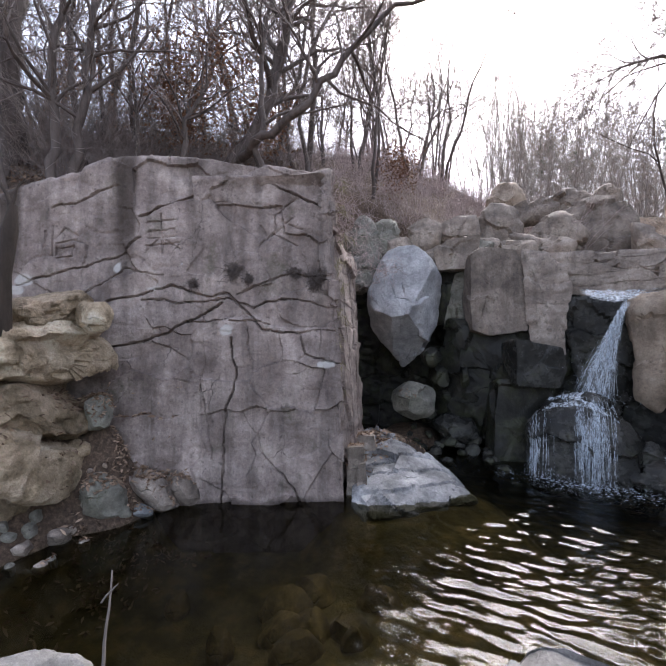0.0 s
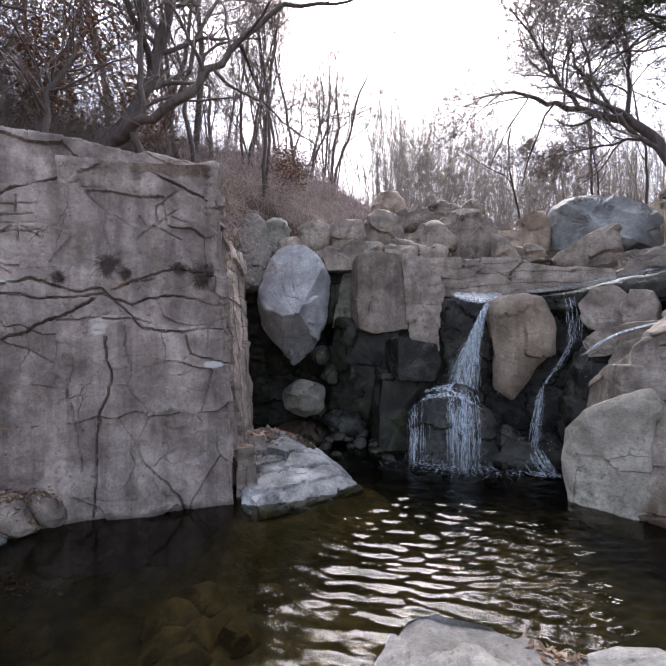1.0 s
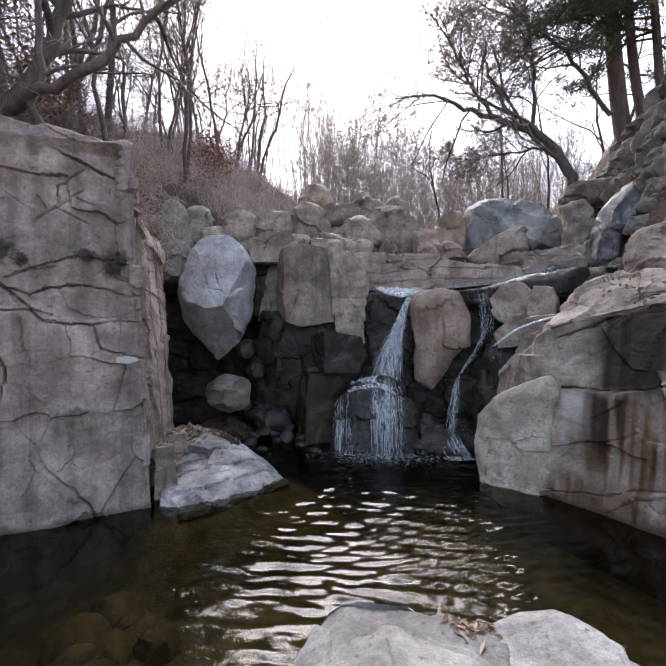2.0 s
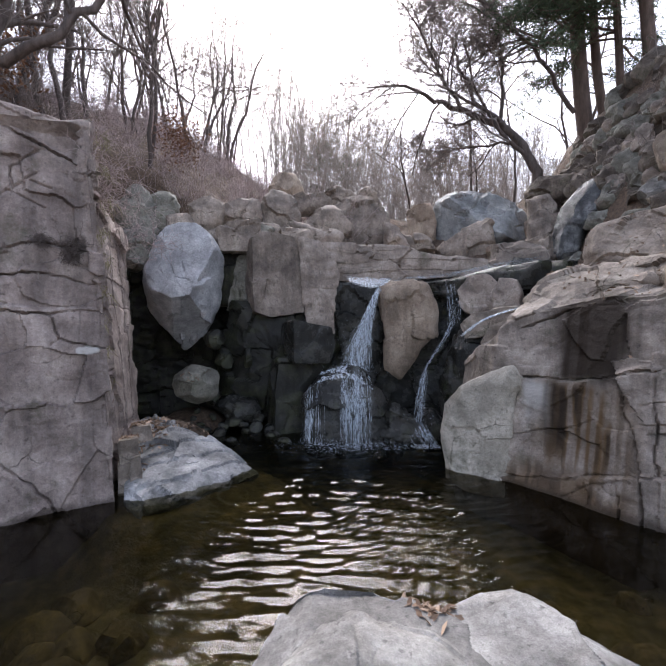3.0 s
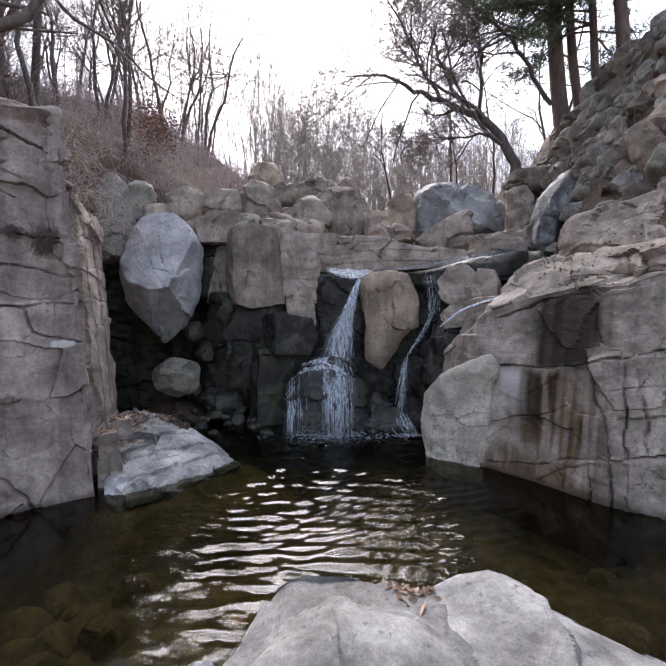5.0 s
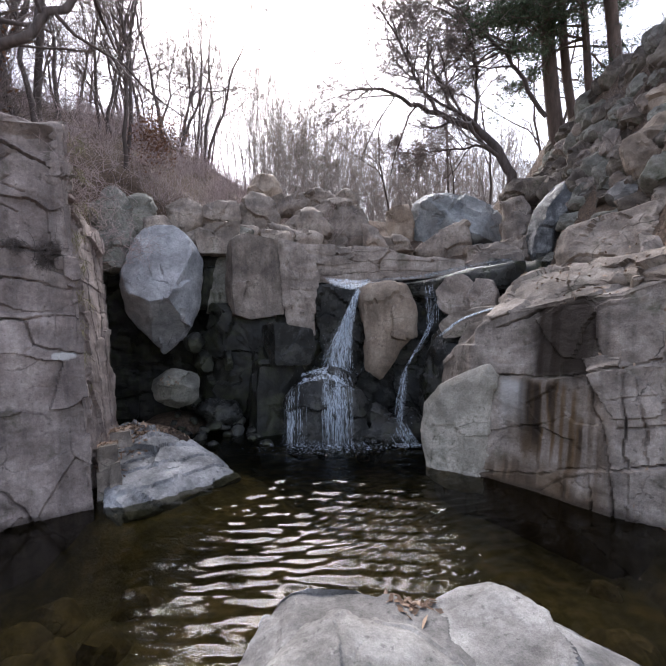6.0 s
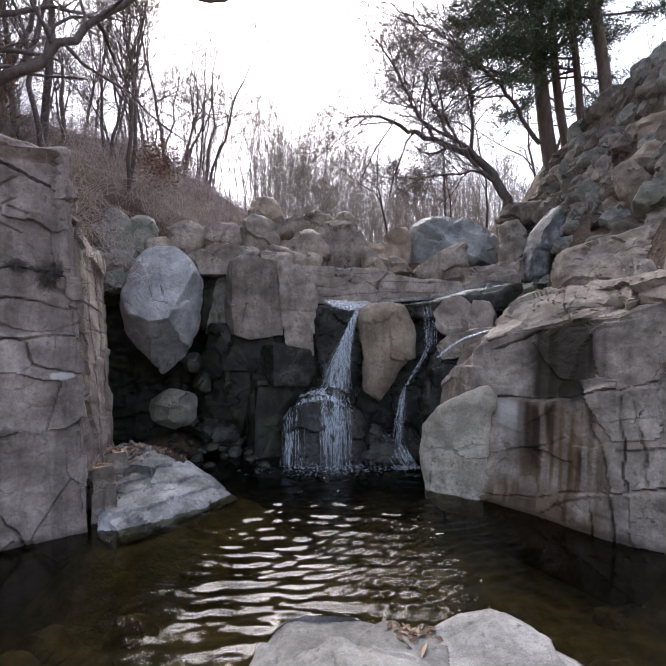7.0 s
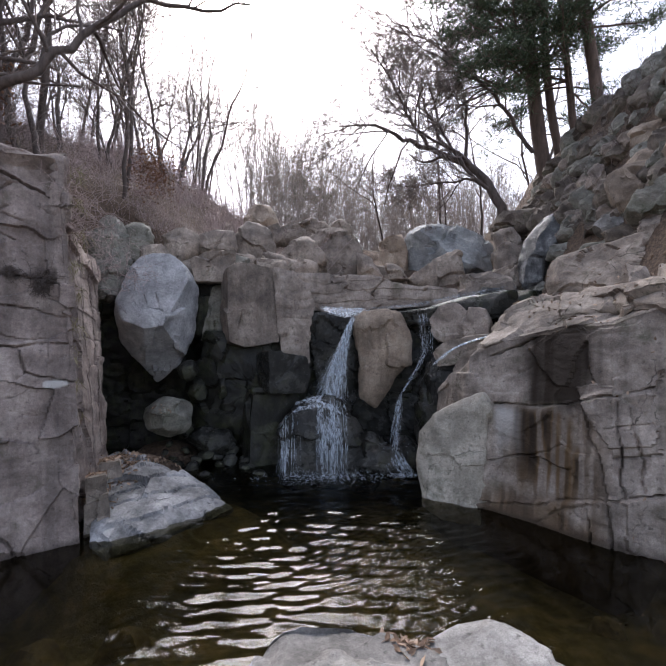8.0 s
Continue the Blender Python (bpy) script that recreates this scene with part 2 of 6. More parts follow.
def rock(name, key, place, turn, lean, depth, bulge, power, mat, rough, outline, pole=None, sink=False, label="", group="stream boulders", facets=(), strata=None):
    """A stone: its face is the outline (metres across and up) in a plane turned about z and leaning back, domed forward by bulge,
    and its body goes back by depth, narrowing. facets: planes struck off it (across, up, out, distance); strata: (spacing, depth) of beds."""
    seed_count[0] += 1
    seed = seed_count[0] * 7
    dist = math.hypot(place[0], place[1])
    cell = min(0.06, max(0.017, 0.0052 * dist)) if name != "bed_stone" else 0.035
    outline = np.array(outline)
    nxt = np.roll(outline, -1, 0)
    if np.sum(outline[:, 0] * nxt[:, 1] - nxt[:, 0] * outline[:, 1]) > 0:
        outline = outline[::-1]
    ring, _ = resample(round_off(outline, 1, 0.03 if power >= 6 else 0.06 if power >= 4 else 0.14), cell)
    n = len(ring)
    pole = np.array(pole if pole else ring.mean(0))
    reach = np.linalg.norm(ring - pole, axis=1).mean()
    ring = pole + (ring - pole) * 1.03
    bulge *= 1.5
    front = max(6, int(reach / cell))
    back = max(5, int(depth / cell))
    rows = []
    for k in range(1, front + 1):
        r = k / front
        rows.append(np.column_stack([pole + (ring - pole) * r, np.full(n, bulge * (1 - r ** power))]))
    for k in range(1, back + 1):
        t = k / back
        rows.append(np.column_stack([pole + (ring - pole) * (1 - 0.3 * t ** 2.5), np.full(n, -depth * t)]))
    flat = np.vstack(rows + [[[*pole, bulge]], [[*pole, -depth]]])
    th, le = radians(turn), radians(lean)
    u = np.array((math.cos(th), math.sin(th), 0))
    back_dir = np.array((-math.sin(th), math.cos(th), 0))
    v = math.cos(le) * np.array((0, 0, 1.0)) + math.sin(le) * back_dir
    out = np.cross(u, v)
    pts = flat[:, :1] * u + flat[:, 1:2] * v + (np.maximum(flat[:, 2:3], 0) * out + np.minimum(flat[:, 2:3], 0) * np.array((0, 0, 1.0)) if sink else flat[:, 2:3] * out)
    total = len(rows) * n
    tris = [(total, (i + 1) % n, i) for i in range(n)]
    last = (len(rows) - 1) * n
    tris += [(total + 1, last + i, last + (i + 1) % n) for i in range(n)]
    me = mesh_from(name, pts, grid_faces(len(rows), n, True), tris)
    size = min(1.0, reach / 0.35)
    # broken faces: flat planes struck off the front and the corners
    rng = np.random.default_rng(seed)
    mid = pts.mean(0)
    cut = pts - mid
    for fu, fv, fo, h in facets:
        d = fu * u + fv * v + fo * out
        d /= np.linalg.norm(d)
        cut = cut - d * np.maximum(0, (cut + mid) @ d - h)[:, None]
    for k in range(0 if facets else 15):
        d = rng.normal(size=3) * (0.55 if k < 7 else 1.0)
        d = d + out * (1.0 if k < 7 else 0.35) + np.array((0, 0, 0.25))
        d /= np.linalg.norm(d)
        h = (cut @ d).max() * (rng.uniform(0.965, 1.0) if power >= 4 and k >= 7 else rng.uniform(0.88, 0.97) if power >= 4 or k >= 7 else rng.uniform(0.79, 0.92))
        cut = cut - d * np.maximum(0, cut @ d - h)[:, None]
    pts = cut + mid
    set_points(me, pts)
    move = crags(pts / max(0.5, size) + np.array(place), seed, 0.9 * rough * size)
    if strata:
        beds = (pts @ v + 0.05 * fbm(pts * 2.2, 2, seed + 40)) / strata[0]
        move = move - strata[1] * (beds - np.floor(beds)) ** 2
    set_points(me, pts + normals_of(me) * move[:, None])
    me.set_sharp_from_angle(angle=radians(32))
    ob = new(name, me)
    ob.location = place
    me.materials.append(M[mat])
    return tagged(ob, label or (LABELS[key] if key else MAT_LABELS.get(mat, LABELS[""])), "rock", group)


SPLIT = ((0, 0, 1, 9),)  # no planes struck off: flat faces and clean arrises


def dist_to(path, s, z):
    """Distance of the points (s, z) from a polyline."""
    best = np.full(len(s), 9.0)
    for (x0, y0), (x1, y1) in zip(path[:-1], path[1:]):
        dx, dy = x1 - x0, y1 - y0
        t = np.clip(((s - x0) * dx + (z - y0) * dy) / (dx * dx + dy * dy + 1e-9), 0, 1)
        best = np.minimum(best, np.hypot(s - x0 - t * dx, z - y0 - t * dy))
    return best


def cliff(name, plan, tops, low, cell, cracks, mat, label, rough=0.8, cap=1.2, cap_rise=0.35, lean=0.06, steps=(), stains=None, seed=3):
    """A rock face over a plan line (its front to the right of the line's way), up to the tops, with a cap that goes back.
    cracks: (width, depth, points as metres along the plan and height); steps: (width, set-back, points): all above is set back."""
    line, s = resample(plan, cell, False)
    lens = np.concatenate([[0], np.cumsum(np.linalg.norm(np.diff(np.array(plan), axis=0), axis=1))])
    top = np.interp(s, lens, tops)
    tang = np.gradient(line, axis=0)
    k = max(3, int(0.12 / cell)) * 2 + 1
    pad = np.pad(tang, ((k // 2, k // 2), (0, 0)), mode="edge")
    tang = np.stack([np.convolve(pad[:, j], np.ones(k) / k, "valid") for j in (0, 1)], 1)
    tang /= np.linalg.norm(tang, axis=1)[:, None]
    nrm = np.stack([tang[:, 1], -tang[:, 0]], 1)
    n = len(line)
    rows_n = int((max(tops) - low) / cell)
    capn = int(cap / (cell * 2))
    P, S = [], []
    for r in range(rows_n + 1):
        z = low + (top - low) * r / rows_n
        edge = np.clip((z - (top - 0.10)) / 0.10, 0, 1)
        inset = lean * np.maximum(z, 0) + 0.07 * edge ** 2.5
        P.append(np.column_stack([line - nrm * inset[:, None], z - 0.02 * edge ** 3]))
        S.append(np.column_stack([s, z]))
    for r in range(1, capn + 1):
        d = cap * r / capn
        P.append(np.column_stack([line - nrm * (lean * top + 0.07 + d)[:, None], top - 0.02 + cap_rise * d]))
        S.append(np.column_stack([s, top + d + 0.1]))
    pts, sz = np.vstack(P), np.vstack(S)
    me = mesh_from(name, pts, grid_faces(len(P), n))
    move = crags(pts, seed, rough)
    for width, deep, path in cracks:
        d = dist_to(path, sz[:, 0] + 0.022 * fbm(pts * 4, 4, seed + 5, 0.6), sz[:, 1] + 0.022 * fbm(pts * 4 + 9, 4, seed + 6, 0.6)) if width > 0.011 else dist_to(path, sz[:, 0], sz[:, 1])
        w = width * (0.85 + 0.85 * noise3(pts * 3.5, seed + 7)) if width > 0.011 else width
        move = move - 1.3 * deep * np.clip(1.5 - 1.5 * d / np.maximum(0.5 * w, 0.75 * cell), 0, 1) * (1 if width <= 0.011 else 0.35 + 0.65 * smooth01(-0.5, 0.1, noise3(pts * 2.7, seed + 17)))
    for width, back, path in steps:
        p = np.array(path)
        line_z = np.interp(sz[:, 0], p[:, 0], p[:, 1], left=99, right=99) + 0.03 * fbm(pts * 3, 3, seed + 8)
        ends = smooth01(p[0, 0], p[0, 0] + 0.5, sz[:, 0]) * smooth01(p[-1, 0] + 0.02, p[-1, 0] - 0.06, sz[:, 0])
        move = move - back * ends * smooth01(0, width, sz[:, 1] - line_z)
    set_points(me, pts + normals_of(me) * move[:, None])
    me.set_sharp_from_angle(angle=radians(36))
    if stains:
        col = np.zeros((len(pts), 4), np.float32)
        col[:, :3] = stains(sz[:, 0], sz[:, 1], pts)
        col[:, 3] = 1
        me.color_attributes.new("stain", "FLOAT_COLOR", "POINT").data.foreach_set("color", col.ravel())
    ob = new(name, me)
    me.materials.append(M[mat])
    return tagged(ob, label, "rock face", kind="structure")


# ---- ground, water, rock faces ----
def ground_height(x, y):
    """The valley: pool basin, the stream's upper level, the wooded hill behind the carved face, the stony slope opposite."""
    y = y - 0.9 * smooth01(-4.4, -4.0, x) * smooth01(-1.5, -1.9, x) * smooth01(6.0, 6.6, y) * smooth01(9.5, 8.2, y)
    back = 2.55 * smooth01(6.9, 7.6, y) + 0.42 * np.clip(y - 7.9, 0, 4.6) + 0.10 * np.clip(y - 12.5, 0, 70)
    z = -0.55 + back + 0.5 * smooth01(6.9, 7.6, y)
    dl = -0.68 * (x + 2.2) + 0.73 * (y - 3.9)
    fade = smooth01(1.0, -6.0, x + 0.05 * (y - 8))
    hollow = smooth01(-4.5, -4.0, x) * smooth01(8.3, 7.7, y)
    left = 2.75 + 0.51 * np.clip(dl, 0, 9.5) + 0.22 * np.clip(dl - 9.5, 0, 60)
    z = np.maximum(z, z + (left - z) * fade * smooth01(0.35, 0.8, dl) * (1 - hollow))
    x0 = 3.25 + 0.04 * (y - 5)
    right = 2.0 + np.minimum(2.1 * np.clip(x - x0, 0, 9), np.clip(3.9 - 0.25 * np.clip(y - 8, 0, 8), 1, 9)) + 0.12 * np.clip(x - 5.5, 0, 30)
    wr = smooth01(2.2, 3.0, x + 0.35 * (y - 4.0) * (y < 4)) * smooth01(1.2, 2.6, y)
    z = np.maximum(z, z + (right - z) * wr)
    # banks on the camera's side of the pool
    z = np.maximum(z, -0.55 + 0.75 * smooth01(1.5, 0.6, y + 0.9 * smooth01(-0.5, -1.5, x)))
    bank = smooth01(-3.2, -4.15, x + 0.12 * (y - 2.0)) * smooth01(4.2, 2.9, y)
    z = np.maximum(z, -0.55 + 1.05 * bank)
    heap = smooth01(1.0, 0.0, np.hypot((x + 3.98) / 0.85, (y - 2.38) / 0.8))
    z = np.maximum(z, -0.55 + 1.42 * heap)
    # silt shoal round the sloping slab
    shoal = smooth01(1.5, 0.7, np.hypot((x + 1.5) / 1.05, (y - 4.3) / 0.85))
    z = np.maximum(z, -0.6 + 0.5 * shoal)
    # leaf-filled gully under the wedged boulder
    z = z + 0.55 * np.clip(-4.5 - y, 0, 40)  # unseen rise added behind the camera to block low sky light
    gully = smooth01(1.3, 0.2, np.hypot((x + 2.35) / 0.9, (y - 5.5) / 1.2))
    z = np.maximum(z, -0.5 + 0.74 * gully)
    return z


def axis_steps(near, step, far):
    a = np.arange(0, near, step)
    b = near + (far - near) * (np.linspace(0, 1, 40) ** 3)
    return np.concatenate([a, b])


def build_ground():
    half = axis_steps(12, 0.11, 420)
    xs = np.concatenate([-half[:0:-1], half])
    ys = np.concatenate([-half[:0:-1][-60:], axis_steps(20, 0.11, 420)])
    ys[0] = -300
    gx, gy = np.meshgrid(xs, ys)
    p = np.column_stack([gx.ravel(), gy.ravel(), np.zeros(gx.size)])
    z = ground_height(p[:, 0], p[:, 1])
    amp = 0.05 + 0.10 * smooth01(6, 12, np.hypot(p[:, 0], p[:, 1]))
    p[:, 2] = z + amp * fbm(p * 1.4, 4, 50) + 0.8 * smooth01(25, 80, np.hypot(p[:, 0], p[:, 1])) * fbm(p * 0.05, 3, 60)
    me = mesh_from("ground", p, grid_faces(len(ys), len(xs)))
    m, nt, bs = mat_new("leaf_litter_soil")
    a, b, c = tex_noise(nt, 2.0, 6), tex_noise(nt, 26.0, 5, 0.7), tex_noise(nt, 90.0, 4, 0.7)
    col = ramp(nt, b, [(0.3, (0.035, 0.023, 0.017)), (0.5, (0.10, 0.066, 0.045)), (0.7, (0.21, 0.148, 0.10))])
    col = mix(nt, 0.6, col, ramp(nt, a, [(0.3, (0.4,)), (0.7, (0.6,))]), "OVERLAY")
    col = mix(nt, 0.5, col, ramp(nt, c, [(0.3, (0.35,)), (0.7, (0.66,))]), "OVERLAY")
    # silt and algae on the pool's bed
    geo = nt.nodes.new("ShaderNodeNewGeometry")
    sep = nt.nodes.new("ShaderNodeSeparateXYZ")
    nt.links.new(geo.outputs["Position"], sep.inputs["Vector"])
    under = nt.nodes.new("ShaderNodeMapRange")
    under.inputs["From Min"].default_value, under.inputs["From Max"].default_value = 0.03, -0.12
    nt.links.new(sep.outputs["Z"], under.inputs["Value"])
    bed = ramp(nt, tex_noise(nt, 4.5, 7, 0.65), [(0.3, (0.05, 0.042, 0.02)), (0.5, (0.14, 0.11, 0.05)), (0.72, (0.30, 0.21, 0.095))])
    col = mix(nt, under.outputs["Result"], col, bed)
    nt.links.new(col, bs.inputs["Base Color"])
    bs.inputs["Roughness"].default_value = 0.95
    bump(nt, bs, [(b, 0.7, 0.05), (c, 0.6, 0.015)])
    me.materials.append(m)
    tagged(new("ground", me), "leaf-strewn hillside soil round a silty pool bed", "ground", kind="structure")


build_ground()


def build_water():
    xs, ys = np.arange(-5.5, 3.6, 0.022), np.arange(-0.6, 7.2, 0.022)
    gx, gy = np.meshgrid(xs, ys)
    p = np.column_stack([gx.ravel(), gy.ravel(), np.zeros(gx.size)])
    x, y = p[:, 0], p[:, 1]
    foot = np.array((0.55, 5.6))
    warp = fbm(p * 1.1, 3, 71)
    r = np.hypot(x - foot[0], y - foot[1]) + 0.10 * warp
    bend = 0.16 * noise3(p * np.array((0.9, 0.5, 1)), 75)
    lane = smooth01(1.9, 0.7, np.abs(x - 0.35 + 0.10 * (5.6 - y))) * 0.9 + 0.10
    lane = lane * smooth01(-2.2, -0.7, x) + 0.05
    calm = smooth01(2.4, 1.3, x + 0.25 * (y - 3.5))
    amp = lane * (0.25 + 0.75 * calm) * (0.55 + 0.45 * smooth01(5.8, 3.5, y))
    waves = np.sin(2 * np.pi * (r + bend) / 0.15) * (0.6 + 0.4 * noise3(p * 2.2, 76)) + 0.5 * np.sin(2 * np.pi * (r * 1.0 + 0.35 * x + 0.2 * warp) / 0.095)
    chop = fbm(p * np.array((4.5, 11.0, 1)), 3, 80)
    churn = smooth01(1.3, 0.1, np.hypot((x - 0.4) / 1.4, y - 5.75))
    p[:, 2] = 0.0064 * amp * waves + 0.0078 * (amp + 0.06) * chop + 0.02 * churn * fbm(p * 14, 3, 83)
    me = mesh_from("water", p, grid_faces(len(ys), len(xs)))
    m = bpy.data.materials.new("pool_water")
    m.use_nodes = True
    nt = m.node_tree
    nt.nodes.remove(nt.nodes["Principled BSDF"])
    clear, gloss = nt.nodes.new("ShaderNodeBsdfTransparent"), nt.nodes.new("ShaderNodeBsdfGlossy")
    clear.inputs["Color"].default_value = (0.42, 0.415, 0.32, 1)
    gloss.inputs["Roughness"].default_value = 0.005
    fr, mx = nt.nodes.new("ShaderNodeFresnel"), nt.nodes.new("ShaderNodeMixShader")
    fr.inputs["IOR"].default_value = 1.33
    nt.links.new(fr.outputs["Fac"], mx.inputs["Fac"])
    nt.links.new(clear.outputs["BSDF"], mx.inputs[1])
    nt.links.new(gloss.outputs["BSDF"], mx.inputs[2])
    nt.links.new(mx.outputs["Shader"], nt.nodes["Material Output"].inputs["Surface"])
    b = nt.nodes.new("ShaderNodeBump")
    b.inputs["Strength"].default_value, b.inputs["Distance"].default_value = 0.06, 0.01
    nt.links.new(tex_noise(nt, 22, 3, 0.5), b.inputs["Height"])
    for nd in (gloss, fr):
        nt.links.new(b.outputs["Normal"], nd.inputs["Normal"])
    me.materials.append(m)
    tagged(new("water", me), "dark rippled pool water reflecting a pale sky", "water", kind="structure")


build_water()

LEFT_PLAN = [(-6.0, 0.95), (-4.7, 1.9), (-3.9, 2.52), (-3.2, 3.02), (-2.6, 3.38), (-2.03, 3.76), (-2.16, 3.98), (-2.30, 4.15), (-2.26, 4.3), (-2.42, 5.05), (-3.3, 5.3)]
LEFT_TOPS = [2.5, 3.18, 3.55, 3.60, 3.52, 3.45, 3.3, 2.95, 2.95, 2.7, 2.7]
LEFT_CRACKS = [
    (0.022, 0.07, [(2.79, 2.88), (3.08, 3.03), (3.38, 3.17), (3.75, 3.32), (4.06, 3.27), (4.38, 3.13), (4.71, 3.03)]),
    (0.02, 0.06, [(2.4, 1.53), (2.82, 1.61), (3.1, 1.7), (3.35, 1.85), (3.6, 2.01)]),
    (0.018, 0.05, [(2.49, 2.0), (2.81, 2.1), (3.1, 2.19), (3.31, 2.11), (3.51, 2.08), (3.68, 2.11), (3.9, 1.89), (4.03, 1.75), (4.38, 1.72), (4.78, 1.72)]),
    (0.014, 0.04, [(2.81, 2.05), (3.18, 2.01), (3.51, 2.03), (3.68, 2.06), (3.94, 1.97), (4.21, 2.07), (4.47, 2.03), (4.78, 1.95)]),
    (0.012, 0.03, [(3.27, 1.8), (3.6, 1.84), (3.95, 1.84), (4.12, 1.8)]),
    (0.012, 0.025, [(3.4, 1.67), (3.45, 1.37), (3.4, 1.12), (3.49, 0.78), (3.51, 0.44)]),
    (0.016, 0.045, [(3.71, 1.67), (3.76, 1.37), (3.73, 1.07), (3.66, 0.95), (3.64, 0.57), (3.63, 0.03)]),
    (0.013, 0.03, [(3.83, 0.9), (3.98, 0.65), (4.04, 0.48), (4.22, 0.31), (4.34, 0.15), (4.41, -0.02)]),
    (0.012, 0.03, [(3.71, 2.95), (3.67, 2.68), (3.72, 2.5)]),
    (0.013, 0.03, [(3.77, 2.11), (4.12, 2.24), (4.34, 2.33), (4.73, 2.29)]),
    (0.014, 0.035, [(1.67, 2.16), (2.01, 2.26), (2.6, 2.49), (2.8, 2.69)]),
    (0.012, 0.03, [(1.99, 2.94), (2.19, 3.04), (2.59, 3.19)]),
    (0.013, 0.03, [(3.07, 3.56), (3.1, 3.38)]),
    (0.013, 0.035, [(4.4, 1.7), (4.45, 1.5), (4.56, 1.44), (4.77, 1.41)]),
    (0.012, 0.02, [(2.25, 2.05), (2.64, 2.36), (3.01, 2.28)]),
    (0.06, 0.13, [(5.33, 3.4), (5.36, 2.2), (5.31, 1.2), (5.35, -0.1)]),
    (0.02, 0.05, [(5.02, 3.3), (5.05, 2.4), (5.0, 1.6), (5.06, 0.6), (5.02, -0.1)]),
    (0.018, 0.04, [(5.18, 2.9), (5.2, 1.5), (5.17, 0.3)]),
    (0.02, 0.05, [(5.72, 2.9), (5.7, 1.9), (5.76, 0.9), (5.72, 0.2)]),
    (0.018, 0.04, [(5.98, 2.8), (6.0, 1.6), (5.95, 0.5)]),
    (0.02, 0.05, [(4.78, 1.72), (4.95, 1.70), (5.2, 1.74)]),
    (0.02, 0.05, [(4.78, 1.95), (4.95, 2.0), (5.25, 1.96)]),
    (0.016, 0.04, [(4.77, 1.41), (4.95, 1.38), (5.25, 1.42)]),
    (0.014, 0.03, [(4.71, 3.03), (4.9, 2.95), (5.2, 3.0)]),
    (0.012, 0.02, [(3.98, 2.62), (4.15, 2.77), (4.11, 2.93), (4.34, 3.09)]),
]
CARVED = [
    [(1.9, 2.72), (1.89, 2.55)], [(1.96, 2.77), (1.96, 2.47)], [(2.08, 2.75), (1.98, 2.64)], [(2.08, 2.75), (2.2, 2.67)],
    [(2.0, 2.59), (2.19, 2.64)], [(2.0, 2.54), (2.17, 2.56)], [(2.0, 2.55), (2.01, 2.43)], [(2.17, 2.57), (2.15, 2.44)], [(2.01, 2.44), (2.16, 2.46)],
    [(2.86, 2.82), (3.15, 2.86)], [(2.88, 2.73), (3.13, 2.76)], [(2.88, 2.66), (3.13, 2.68)], [(2.86, 2.58), (3.19, 2.62)], [(3.0, 2.91), (3.02, 2.53)],
    [(2.98, 2.65), (2.86, 2.53)], [(3.04, 2.65), (3.2, 2.55)], [(3.96, 2.59), (4.11, 2.75)], [(3.98, 2.84), (4.05, 2.73)],
    [(4.15, 2.77), (4.34, 2.91)], [(4.11, 2.75), (4.38, 2.62)], [(4.29, 2.84), (4.43, 2.78)],
]


def left_stains(s, z, p):
    """Bare pale patches, dark run-off from the top, and the dried tufts' soot-brown roots."""
    white = np.zeros(len(s))
    for s0, z0, a, b in ((4.68, 1.38, 0.085, 0.035), (1.72, 2.22, 0.07, 0.06), (2.58, 2.36, 0.03, 0.045), (3.66, 1.72, 0.06, 0.05), (2.95, 2.15, 0.07, 0.02), (1.66, 2.12, 0.06, 0.04)):
        white = np.maximum(white, smooth01(1.15, 0.85, np.hypot((s - s0) / a, (z - z0) / b) + 0.35 * fbm(p * 14, 2, 90)))
    run = smooth01(0.05, 0.55, noise3(np.column_stack([s * 4.5, z * 0.35, s * 0]), 91)) * smooth01(1.9, 3.0, z) * smooth01(4.2, 2.4, s) * 0.8
    tuft = np.zeros(len(s))
    for s0, z0, a in ((3.71, 2.33, 0.10), (3.33, 2.22, 0.05), (3.88, 2.26, 0.05), (4.36, 2.33, 0.06), (4.6, 2.29, 0.10)):
        tuft = np.maximum(tuft, 0.75 * smooth01(1.2, 0.7, np.hypot(s - s0, z - z0) / a + 0.4 * fbm(p * 16, 2, 92)))
    band = 0.6 * smooth01(0.07, 0.0, z + 0.02 * noise3(p * 5, 93))
    return np.stack([np.maximum(np.maximum(run, tuft), band), 0 * s, 0.75 * white], 1)


cliff("wall_carved", LEFT_PLAN, LEFT_TOPS, -0.7, 0.013, LEFT_CRACKS + [(0.0085, 0.018, q) for q in CARVED], "cliff",
      "tall grey granite face with cracks and carved strokes", rough=0.38, cap=1.3, cap_rise=-0.05, seed=3,
      steps=[(0.03, 0.035, [(3.3, 1.80), (3.95, 1.86), (4.05, 1.74), (4.80, 1.71)]), (0.03, 0.03, [(2.8, 2.88), (3.75, 3.32), (4.06, 3.27), (4.71, 3.03)])],
      stains=left_stains)

